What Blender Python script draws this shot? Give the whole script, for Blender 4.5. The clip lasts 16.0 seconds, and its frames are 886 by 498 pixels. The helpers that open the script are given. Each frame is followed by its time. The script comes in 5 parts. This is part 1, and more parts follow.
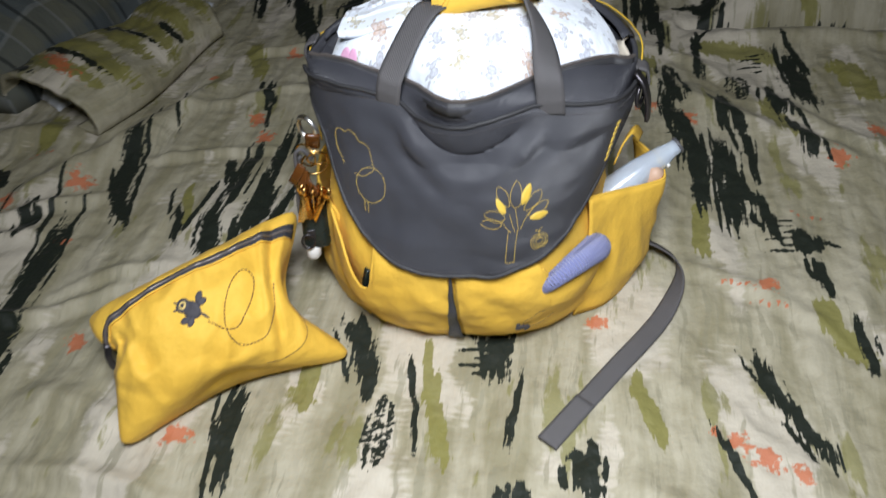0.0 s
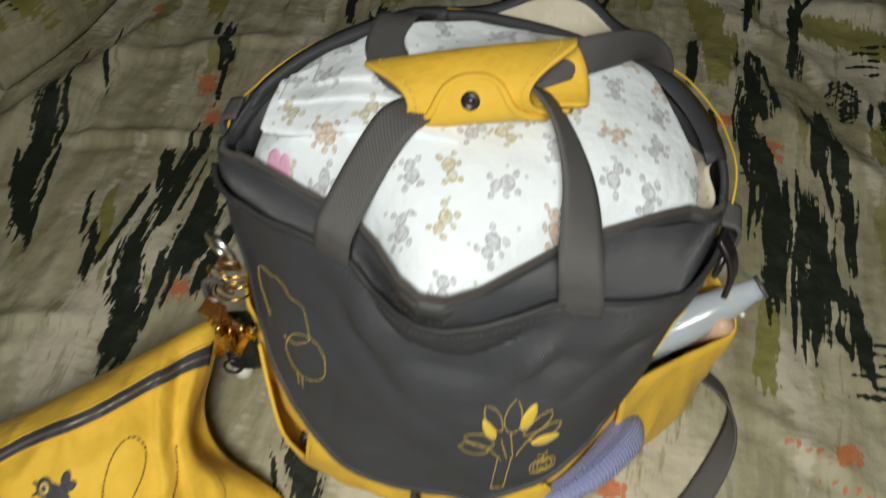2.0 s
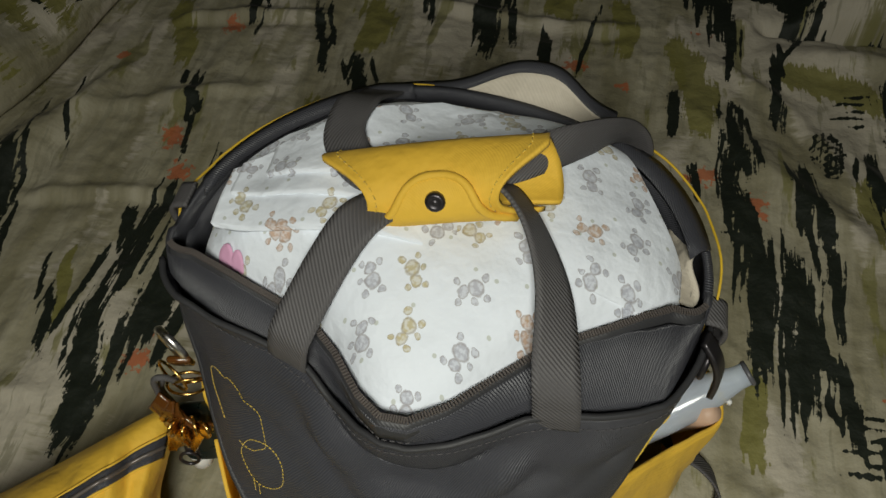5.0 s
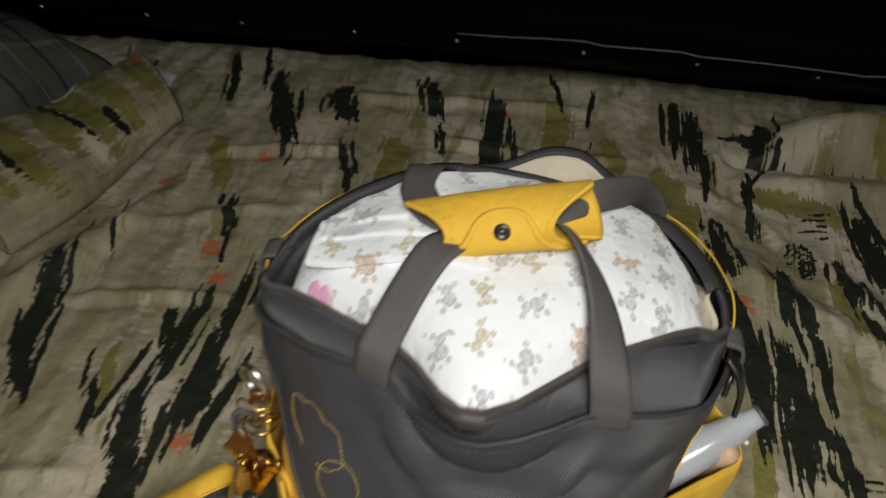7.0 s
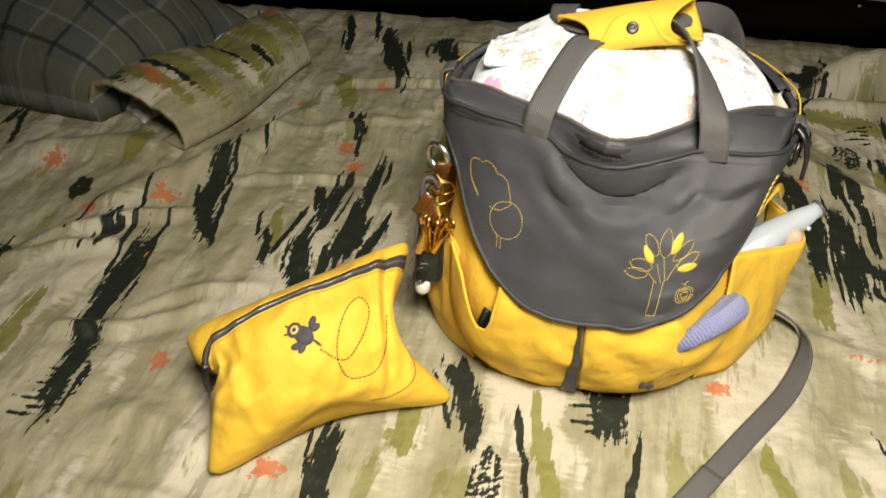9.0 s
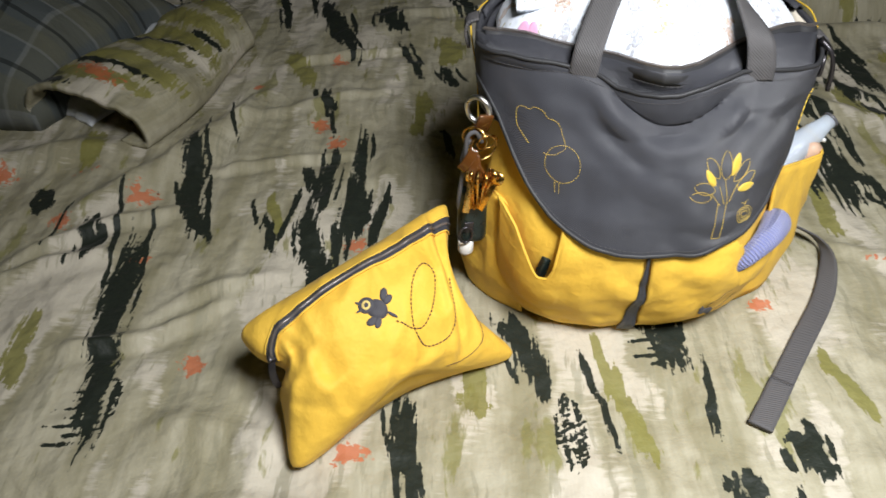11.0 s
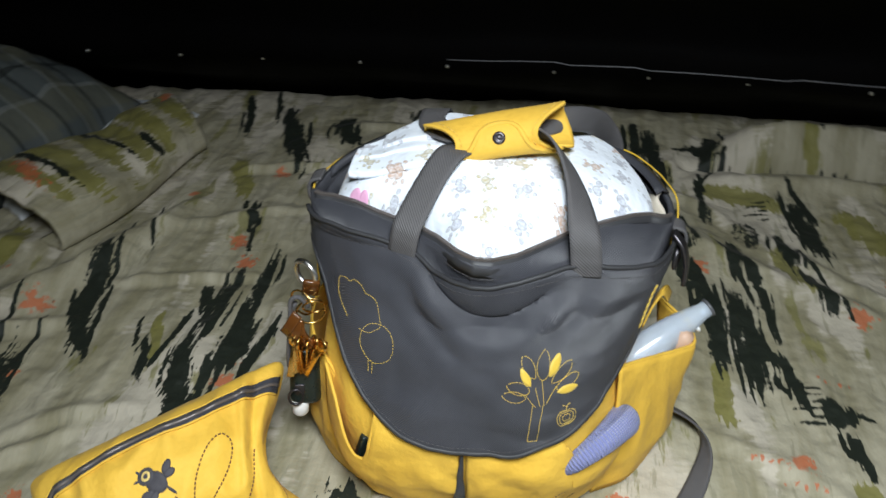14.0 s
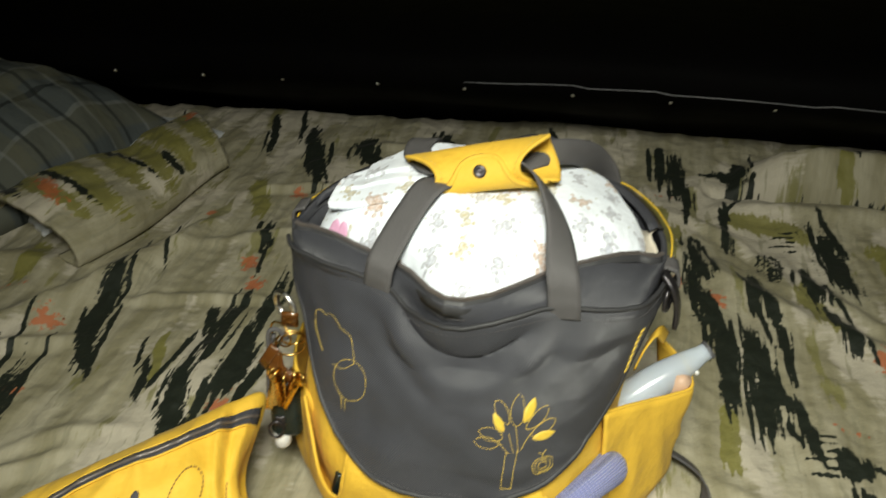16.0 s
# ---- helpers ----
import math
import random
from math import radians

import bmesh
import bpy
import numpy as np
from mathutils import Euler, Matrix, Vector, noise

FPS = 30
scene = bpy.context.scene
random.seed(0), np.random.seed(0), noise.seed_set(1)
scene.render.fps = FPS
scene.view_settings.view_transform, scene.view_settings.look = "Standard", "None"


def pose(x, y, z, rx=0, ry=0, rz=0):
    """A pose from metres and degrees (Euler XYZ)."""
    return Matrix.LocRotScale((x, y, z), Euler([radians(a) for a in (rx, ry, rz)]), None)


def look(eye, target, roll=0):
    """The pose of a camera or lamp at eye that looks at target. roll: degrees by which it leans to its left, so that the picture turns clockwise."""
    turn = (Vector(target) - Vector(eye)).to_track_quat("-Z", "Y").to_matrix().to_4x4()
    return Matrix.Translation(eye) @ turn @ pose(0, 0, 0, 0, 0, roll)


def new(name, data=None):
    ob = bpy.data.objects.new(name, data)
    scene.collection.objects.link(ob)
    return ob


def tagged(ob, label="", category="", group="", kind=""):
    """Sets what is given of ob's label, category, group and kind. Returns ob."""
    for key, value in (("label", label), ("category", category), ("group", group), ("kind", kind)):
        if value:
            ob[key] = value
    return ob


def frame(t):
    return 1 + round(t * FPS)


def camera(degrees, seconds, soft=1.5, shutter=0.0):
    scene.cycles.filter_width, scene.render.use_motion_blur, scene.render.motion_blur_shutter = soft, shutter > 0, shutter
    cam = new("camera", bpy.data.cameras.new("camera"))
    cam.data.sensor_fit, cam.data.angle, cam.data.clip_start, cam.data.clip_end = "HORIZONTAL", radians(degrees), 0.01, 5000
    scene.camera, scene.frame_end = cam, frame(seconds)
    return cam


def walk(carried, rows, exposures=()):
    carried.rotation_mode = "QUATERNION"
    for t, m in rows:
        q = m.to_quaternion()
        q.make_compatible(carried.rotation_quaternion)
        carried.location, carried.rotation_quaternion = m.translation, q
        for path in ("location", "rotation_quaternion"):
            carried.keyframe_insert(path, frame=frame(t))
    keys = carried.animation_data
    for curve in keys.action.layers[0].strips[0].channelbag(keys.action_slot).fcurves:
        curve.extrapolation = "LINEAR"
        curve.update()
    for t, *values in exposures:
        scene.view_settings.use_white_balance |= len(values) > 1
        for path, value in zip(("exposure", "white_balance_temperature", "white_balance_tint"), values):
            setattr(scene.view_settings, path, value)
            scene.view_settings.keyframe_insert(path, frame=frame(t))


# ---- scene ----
cam = camera(60.3, 16.0, 1.5, 0.8)
PATH = [
    (0, (0.325, 0.315, 0.685), (-0.016, 1.734, -0.683), -7.3),
    (0.5, (0.29, 0.376, 0.697), (0.049, 1.776, -0.711), -4.8),
    (1, (0.287, 0.487, 0.693), (0.063, 1.769, -0.825), -4.9),
    (1.5, (0.3, 0.621, 0.692), (0.006, 1.698, -0.968), -4.4),
    (2, (0.291, 0.705, 0.688), (-0.052, 1.742, -0.987), -6.6),
    (2.5, (0.291, 0.767, 0.682), (-0.014, 1.758, -1.028), -5.4),
    (3, (0.286, 0.799, 0.681), (-0.02, 1.747, -1.053), -6.3),
    (3.5, (0.288, 0.804, 0.684), (-0.024, 1.782, -1.033), -6.5),
    (3.7, (0.292, 0.799, 0.683), (-0.005, 1.809, -1.017), -5.6),
    (6, (0.282, 0.744, 0.691), (-0.044, 1.922, -0.892), -4.3),
    (6.5, (0.274, 0.713, 0.688), (-0.009, 2.045, -0.776), -2.5),
    (7, (0.251, 0.636, 0.695), (-0.033, 2.073, -0.667), -1.6),
    (7.5, (0.221, 0.516, 0.688), (-0.03, 2.054, -0.565), -1.2),
    (8, (0.214, 0.42, 0.679), (-0.085, 1.965, -0.556), -3.5),
    (8.5, (0.212, 0.354, 0.662), (-0.21, 1.867, -0.577), -4.2),
    (9, (0.202, 0.318, 0.652), (-0.177, 1.822, -0.611), -2.6),
    (9.5, (0.1, 0.293, 0.647), (-0.155, 1.823, -0.615), -5.6),
    (9.7, (0.081, 0.294, 0.643), (-0.167, 1.811, -0.636), -6.6),
    (11.8, (0.027, 0.296, 0.63), (0.02, 1.803, -0.686), -0.9),
    (12, (0.024, 0.293, 0.635), (0.024, 1.814, -0.663), -0.6),
    (12.5, (0.045, 0.301, 0.642), (0.027, 1.826, -0.651), -1.1),
    (13, (0.095, 0.307, 0.658), (0.104, 1.87, -0.589), -1.9),
    (13.5, (0.188, 0.364, 0.669), (0.068, 1.954, -0.539), -4.0),
    (14, (0.258, 0.408, 0.674), (0.008, 2.013, -0.493), -1.7),
    (14.5, (0.292, 0.41, 0.671), (-0.113, 1.986, -0.493), -2.6),
    (15, (0.314, 0.428, 0.676), (-0.036, 1.98, -0.536), -2.4),
    (15.5, (0.312, 0.435, 0.671), (-0.112, 1.999, -0.501), -3.9),
    (16, (0.318, 0.448, 0.676), (-0.071, 2.048, -0.46), -3.2),
]
walk(cam, [(t, look(eye, target, roll)) for t, eye, target, roll in PATH],
     [(0, 0.2, 5850, 10), (1.0, 0.12, 6200, 8), (2.0, -0.35, 6800, 2), (3.5, -0.8, 7000, -3), (6.0, -0.75, 6700, 7), (7.0, -0.4, 7000, 8), (8.0, 0.18, 7400, 8),
      (9.0, 0.58, 7550, 6), (9.7, 0.58, 7400, 7), (11.8, 0.45, 5700, 10), (13.0, 0.48, 5750, 10), (13.5, 0.55, 5750, 10), (14.0, 0.17, 5850, 5), (15.0, 0.18, 6100, 1), (16, 0.22, 7000, -1)])

# ---- light ----
world = bpy.data.worlds.new("room_light")
scene.world = world
world.use_nodes = True
world.node_tree.nodes["Background"].inputs[0].default_value = (1.0, 0.95, 0.88, 1)
world.node_tree.nodes["Background"].inputs[1].default_value = 0.02


def lamp(name, place, target, size, watts, colour):
    data = bpy.data.lights.new(name, "AREA")
    data.shape, data.size, data.energy, data.color, data.spread = "DISK", size, watts, colour, radians(125)
    ob = new(name, data)
    ob.matrix_world = look(place, target)
    return ob


# Area light added above the camera's path; its source is unseen.
lamp("added_area_light", (0.36, 0.34, 1.06), (0.26, 0.70, 0), 0.34, 9.2, (0.97, 0.95, 0.92))


# ---- materials ----
class Mat:
    """A node material with short ways to add and link nodes."""

    def __init__(self, name, rough=0.8, metal=0.0, spec=0.4):
        self.m = bpy.data.materials.new(name)
        self.m.use_nodes = True
        self.t = self.m.node_tree
        self.b = self.t.nodes["Principled BSDF"]
        self.b.inputs["Roughness"].default_value = rough
        self.b.inputs["Metallic"].default_value = metal
        self.b.inputs["Specular IOR Level"].default_value = spec

    def put(self, sock, v):
        if hasattr(v, "links"):
            self.t.links.new(v, sock)
        else:
            sock.default_value = v

    def node(self, kind, out=0, props=None, **ins):
        n = self.t.nodes.new(kind)
        for k, v in (props or {}).items():
            setattr(n, k, v)
        for k, v in ins.items():
            key = int(k[1:]) if k[0] == "i" and k[1:].isdigit() else k.replace("_", " ")
            self.put(n.inputs[key], v)
        return n.outputs[out]

    def coord(self, which):
        return self.node("ShaderNodeTexCoord", which)

    def math(self, op, a, b=0.0, c=0.0, clamp=False):
        return self.node("ShaderNodeMath", 0, {"operation": op, "use_clamp": clamp}, i0=a, i1=b, i2=c)

    def vmath(self, op, a, b=(0, 0, 0), out=0):
        return self.node("ShaderNodeVectorMath", out, {"operation": op}, i0=a, i1=b)

    def noise(self, vec, scale, detail=3.0, rough=0.5):
        return self.node("ShaderNodeTexNoise", 0, None, Vector=vec, Scale=scale, Detail=detail, Roughness=rough)

    def ramp(self, fac, stops):
        n = self.t.nodes.new("ShaderNodeValToRGB")
        e = n.color_ramp.elements
        while len(e) < len(stops):
            e.new(0.5)
        for k, (p, c) in zip(e, stops):
            k.position = p
            k.color = (c, c, c, 1) if isinstance(c, (int, float)) else (*c, 1)
        self.put(n.inputs[0], fac)
        return n.outputs[0]

    def mix(self, fac, a, b, mode="MIX"):
        n = self.t.nodes.new("ShaderNodeMix")
        n.data_type, n.blend_type = "RGBA", mode
        for k, v in ((0, fac), (6, a), (7, b)):
            if isinstance(v, tuple) and len(v) == 3:
                v = (*v, 1)
            self.put(n.inputs[k], v)
        return n.outputs[2]

    def colour(self, v):
        self.put(self.b.inputs["Base Color"], (*v, 1) if isinstance(v, tuple) else v)

    def bump(self, *layers):
        last = None
        for height, strength, dist in layers:
            n = self.t.nodes.new("ShaderNodeBump")
            n.inputs["Strength"].default_value, n.inputs["Distance"].default_value = strength, dist
            self.put(n.inputs["Height"], height)
            if last is not None:
                self.t.links.new(last, n.inputs["Normal"])
            last = n.outputs[0]
        self.t.links.new(last, self.b.inputs["Normal"])


def cloth(name, col, dark, weave=900.0, rough=0.75, sheen=0.2, wrinkle=0.35, twill=0.6, spec=0.35, creases=(14.0, 0.0)):
    m = Mat(name, rough, 0, spec)
    uv, ob = m.coord(2), m.coord(3)
    big = m.noise(ob, 14, 4)
    fine = m.noise(ob, 160, 3)
    base = m.mix(m.ramp(big, [(0.3, 0.0), (0.7, 1.0)]), dark, col)
    w = m.node("ShaderNodeTexWave", 1, {"wave_type": "BANDS", "bands_direction": "DIAGONAL"}, Vector=uv, Scale=weave / 6.28, Distortion=0.6, Detail=1.0)
    base = m.mix(0.16 * twill, base, m.mix(w, tuple(c * 0.45 for c in col), tuple(min(1, c * 1.35) for c in col)))
    base = m.mix(0.18, base, m.mix(fine, tuple(c * 0.5 for c in col), tuple(min(1, c * 1.3) for c in col)))
    m.colour(base)
    m.b.inputs["Sheen Weight"].default_value = sheen
    crease = m.node("ShaderNodeTexNoise", 0, {"noise_type": "RIDGED_MULTIFRACTAL"}, Vector=m.vmath("MULTIPLY", ob, (1.0, 1.0, 0.55)), Scale=creases[0], Detail=2.0, Roughness=0.4)
    m.bump((w, 0.35 * twill, 0.0006), (m.noise(ob, 22, 4, 0.55), wrinkle, 0.012), (m.noise(ob, 75, 3, 0.5), wrinkle * 0.5, 0.004), (crease, creases[1], 0.006))
    return m.m


YELLOW = cloth("yellow_cotton_twill", (0.80, 0.500, 0.062), (0.74, 0.440, 0.042), 2200, 0.7, 0.03, 0.38, 0.35, 0.35, (20.0, 0.9))
GREY = cloth("dark_grey_twill", (0.056, 0.057, 0.067), (0.044, 0.045, 0.053), 2300, 0.44, 0.0, 0.08, 1.7, 0.42, (15.0, 0.16))
WEB = cloth("grey_webbing", (0.105, 0.100, 0.102), (0.085, 0.082, 0.085), 1300, 0.6, 0.0, 0.05, 1.8, 0.35)
PIPING = cloth("dark_grey_binding", (0.038, 0.038, 0.041), (0.03, 0.03, 0.033), 1500, 0.5, 0.0, 0.1, 0.5, 0.4)
YPIPE = cloth("yellow_piping", (0.70, 0.46, 0.03), (0.6, 0.38, 0.03), 1500, 0.6, 0.1, 0.1, 0.5)
CREAM = cloth("cream_lining", (0.62, 0.56, 0.46), (0.5, 0.45, 0.36), 1500, 0.6, 0.1, 0.5, 0.4)
SHEET = cloth("white_sheet", (0.72, 0.74, 0.76), (0.62, 0.65, 0.68), 1500, 0.85, 0.1, 0.6, 0.2)
THREAD = cloth("yellow_thread", (0.74, 0.52, 0.06), (0.62, 0.42, 0.05), 3000, 0.45, 0.2, 0.05, 1.0, 0.6)
BROWN = cloth("brown_thread", (0.16, 0.08, 0.03), (0.12, 0.06, 0.02), 3000, 0.7, 0.1, 0.05, 0.5)
PRINT = cloth("dark_grey_print", (0.07, 0.065, 0.075), (0.05, 0.05, 0.055), 1500, 0.7, 0.05, 0.2, 0.6)
CREAMPRINT = cloth("pale_yellow_print", (0.75, 0.58, 0.2), (0.7, 0.5, 0.15), 1500, 0.7, 0.05, 0.2, 0.6)


def plain(name, col, rough=0.5, metal=0.0, alpha_glass=0.0, spec=0.5, vary=1.0):
    m = Mat(name, rough, metal, spec)
    n = m.noise(m.coord(3), 60, 4)
    m.colour(m.mix(n, tuple(c * (1 - 0.25 * vary) for c in col), tuple(min(1, c * (1 + 0.2 * vary)) for c in col)))
    m.put(m.b.inputs["Roughness"], m.math("ADD", m.math("MULTIPLY", m.noise(m.coord(3), 240, 3), 0.25 * vary), rough - 0.12, clamp=True))
    if alpha_glass:
        m.b.inputs["Transmission Weight"].default_value = alpha_glass
        m.b.inputs["IOR"].default_value = 1.45
    return m.m


STEEL = plain("polished_steel", (0.80, 0.78, 0.76), 0.3, 1.0)
BRASS = plain("brass", (0.72, 0.45, 0.14), 0.25, 1.0)
GUN = plain("dark_metal", (0.07, 0.065, 0.07), 0.35, 0.8)
AMBER = plain("amber_plastic", (0.15, 0.055, 0.012), 0.1, 0.0, 0.35)
FOB = plain("black_plastic", (0.012, 0.02, 0.018), 0.3)
WHITEP = plain("white_plastic", (0.72, 0.72, 0.70), 0.4)
CLEAR = plain("frosted_clear_plastic", (0.74, 0.82, 0.93), 0.25, 0.0, 0.5, 0.5, 0.12)
GREYP = plain("grey_plastic", (0.10, 0.10, 0.11), 0.4)
TEETH = plain("zip_teeth", (0.16, 0.14, 0.13), 0.35, 0.3)
SKIN_TONE = plain("beige_plastic", (0.62, 0.42, 0.30), 0.5)


def knit():
    m = Mat("lavender_knit", 0.9, 0, 0.2)
    uv = m.coord(2)
    a = m.node("ShaderNodeTexWave", 1, {"wave_type": "BANDS", "bands_direction": "X"}, Vector=uv, Scale=115.0, Distortion=1.2)
    b = m.node("ShaderNodeTexWave", 1, {"wave_type": "BANDS", "bands_direction": "Y"}, Vector=uv, Scale=115.0, Distortion=1.2)
    h = m.math("MULTIPLY", a, b)
    m.colour(m.mix(h, (0.20, 0.22, 0.46), (0.40, 0.42, 0.72)))
    m.b.inputs["Sheen Weight"].default_value = 0.3
    m.bump((h, 0.8, 0.003))
    return m.m


KNIT = knit()


def leather():
    m = Mat("black_leatherette", 0.6, 0, 0.012)
    ob = m.coord(3)
    v = m.node("ShaderNodeTexVoronoi", 0, None, Vector=ob, Scale=420.0)
    m.colour(m.mix(m.noise(ob, 6, 4), (0.0012, 0.0012, 0.0012), (0.003, 0.0028, 0.0028)))
    m.bump((v, 0.3, 0.001), (m.noise(ob, 9, 3), 0.3, 0.02))
    return m.m


LEATHER = leather()


def bedding(name):
    """Printed bed cotton: beige ground, ragged dark, olive and red brush marks carried by the fields ink, olive and
    red; ink also holds the shade of one crease.
    """
    m = Mat(name, 0.62, 0, 0.28)
    uv = m.coord(2)

    def field(key):
        return m.node("ShaderNodeAttribute", 2, {"attribute_name": key, "attribute_type": "GEOMETRY"})

    warp = m.vmath("ADD", uv, m.vmath("MULTIPLY", m.node("ShaderNodeTexNoise", 1, None, Vector=uv, Scale=9.0, Detail=2.0), (0.022, 0.022, 0)))
    bristle = m.noise(m.vmath("MULTIPLY", warp, (150, 8, 1)), 1, 4, 0.6)
    blot = m.noise(uv, 120, 4, 0.65)
    ragged = m.math("ADD", m.math("MULTIPLY", bristle, 0.72), m.math("MULTIPLY", blot, 0.28))
    streak = m.noise(m.vmath("MULTIPLY", warp, (26, 4.5, 1)), 1, 4, 0.6)
    streak2 = m.noise(m.vmath("MULTIPLY", warp, (48, 7, 1)), 1.3, 4, 0.6)
    olives = m.noise(m.vmath("MULTIPLY", m.vmath("ADD", warp, (3.1, 1.7, 0)), (22, 5, 1)), 1, 5, 0.62)
    hatch = m.noise(m.vmath("MULTIPLY", uv, (26, 150, 1)), 1, 3, 0.6)
    patch = m.noise(m.vmath("MULTIPLY", warp, (9, 3.5, 1)), 1, 3)
    fine = m.noise(m.vmath("MULTIPLY", uv, (420, 60, 1)), 1, 2)
    ground = m.mix(m.ramp(streak, [(0.38, 0.0), (0.62, 1.0)]), (0.270, 0.246, 0.155), (0.425, 0.392, 0.290))
    ground = m.mix(m.ramp(m.math("MULTIPLY", patch, m.math("ADD", m.math("MULTIPLY", hatch, 0.22), 0.84)), [(0.50, 0.0), (0.53, 0.8)]), ground, (0.57, 0.52, 0.43))
    ground = m.mix(m.ramp(streak2, [(0.58, 0.0), (0.62, 0.6)]), ground, (0.25, 0.235, 0.16))
    ground = m.mix(m.ramp(olives, [(0.60, 0.0), (0.63, 0.75)]), ground, (0.20, 0.19, 0.055))
    ground = m.mix(m.math("MULTIPLY", fine, 0.22), ground, (0.2, 0.18, 0.11))

    def mark(base, key, edge, amount, n, col, strength=1.0):
        f = m.math("ADD", field(key), m.math("MULTIPLY", m.math("SUBTRACT", n, 0.5), amount))
        return m.mix(m.math("MULTIPLY", m.ramp(f, [(edge, 0.0), (edge + 0.05, 1.0)]), strength), base, col)

    ground = mark(ground, "olive", 0.18, 2.6, ragged, m.mix(blot, (0.16, 0.15, 0.03), (0.23, 0.215, 0.06)), 0.9)
    ground = mark(ground, "red", 0.30, 3.2, blot, m.mix(streak, (0.42, 0.10, 0.035), (0.52, 0.17, 0.07)), 0.85)
    ground = mark(ground, "ink", 0.14, 3.7, ragged, m.mix(blot, (0.009, 0.012, 0.008), (0.019, 0.024, 0.016)))
    m.colour(ground)
    m.b.inputs["Sheen Weight"].default_value = 0.03
    m.bump((m.noise(uv, 900, 2), 0.15, 0.0006), (m.noise(uv, 34, 4, 0.5), 0.5, 0.012), (m.node("ShaderNodeTexNoise", 0, {"noise_type": "RIDGED_MULTIFRACTAL"}, Vector=m.vmath("MULTIPLY", warp, (1.0, 0.6, 1.0)), Scale=7.0, Detail=2.0, Roughness=0.4), 0.22, 0.012), (m.noise(uv, 9, 3, 0.5), 0.4, 0.03))
    return m.m


BEDDING = bedding("printed_bed_cotton")


def flannel():
    """White flannel with small tan and grey printed blots and dots."""
    m = Mat("printed_white_flannel", 0.9, 0, 0.2)
    uv, ob = m.coord(2), m.coord(3)
    scale = 34.0
    warped = m.vmath("MULTIPLY", uv, (1, 1, 0))
    shaken = m.vmath("ADD", warped, m.vmath("MULTIPLY", m.vmath("SUBTRACT", m.node("ShaderNodeTexNoise", 1, None, Vector=warped, Scale=150.0, Detail=3.0), (0.5, 0.5, 0.5)), (0.0045, 0.0045, 0)))
    cell = m.t.nodes.new("ShaderNodeTexVoronoi")
    cell.voronoi_dimensions, cell.feature = "2D", "F1"
    cell.inputs["Scale"].default_value, cell.inputs["Randomness"].default_value = scale, 0.5
    m.t.links.new(warped, cell.inputs["Vector"])
    local = m.vmath("SUBTRACT", shaken, cell.outputs["Position"])
    sep = m.node("ShaderNodeSeparateColor", 0, None, Color=cell.outputs["Color"])
    rnd, rnd2 = sep, sep.node.outputs[1]
    rot = m.node("ShaderNodeVectorRotate", 0, {"rotation_type": "Z_AXIS"}, Vector=local, Angle=m.math("MULTIPLY", rnd, 6.28))
    d = None
    for x, y, r in ((0, 0, 0.0046), (0.0058, 0.0006, 0.0036), (0.0082, 0.0044, 0.0019), (0.0076, -0.0038, 0.0020), (-0.0042, 0.0040, 0.0021), (-0.0044, -0.0037, 0.0022), (0.001, 0.0052, 0.0019)):
        q = m.math("DIVIDE", m.vmath("DISTANCE", rot, ((x - 0.002) * 1.25, y * 1.25, 0), 1), r * 1.08)
        d = q if d is None else m.math("MINIMUM", d, q)
    inside = m.ramp(d, [(0.80, 1.0), (0.95, 0.0)])
    rim = m.math("MULTIPLY", m.ramp(d, [(0.62, 0.0), (0.8, 1.0)]), inside)
    tone = m.ramp(rnd2, [(0.0, (0.46, 0.27, 0.15)), (0.30, (0.50, 0.31, 0.17)), (0.32, (0.36, 0.37, 0.43)), (0.74, (0.40, 0.40, 0.45)), (0.76, (0.48, 0.38, 0.15)), (1.0, (0.46, 0.40, 0.20))])
    dots = m.t.nodes.new("ShaderNodeTexVoronoi")
    dots.voronoi_dimensions = "2D"
    dots.inputs["Scale"].default_value = 44.0
    m.t.links.new(m.vmath("ADD", warped, (0.31, 0.17, 0)), dots.inputs["Vector"])
    dot = m.ramp(dots.outputs["Distance"], [(0.045, 1.0), (0.06, 0.0)])
    base = m.mix(m.noise(ob, 20, 3), (0.74, 0.79, 0.87), (0.83, 0.875, 0.94))
    base = m.mix(m.math("MULTIPLY", dot, 0.6), base, (0.40, 0.42, 0.32))
    base = m.mix(m.math("MULTIPLY", inside, m.ramp(m.noise(ob, 420, 3), [(0.42, 0.42), (0.58, 0.82)])), base, tone)
    base = m.mix(m.math("MULTIPLY", rim, 0.5), base, (0.26, 0.22, 0.20))
    m.colour(base)
    m.b.inputs["Sheen Weight"].default_value = 0.2
    crease = m.node("ShaderNodeTexNoise", 0, {"noise_type": "RIDGED_MULTIFRACTAL"}, Vector=ob, Scale=11.0, Detail=2.0, Roughness=0.4)
    m.bump((m.noise(ob, 1500, 2), 0.2, 0.0005), (m.noise(ob, 26, 4), 0.6, 0.010), (crease, 0.30, 0.008))
    return m.m


FLANNEL = flannel()


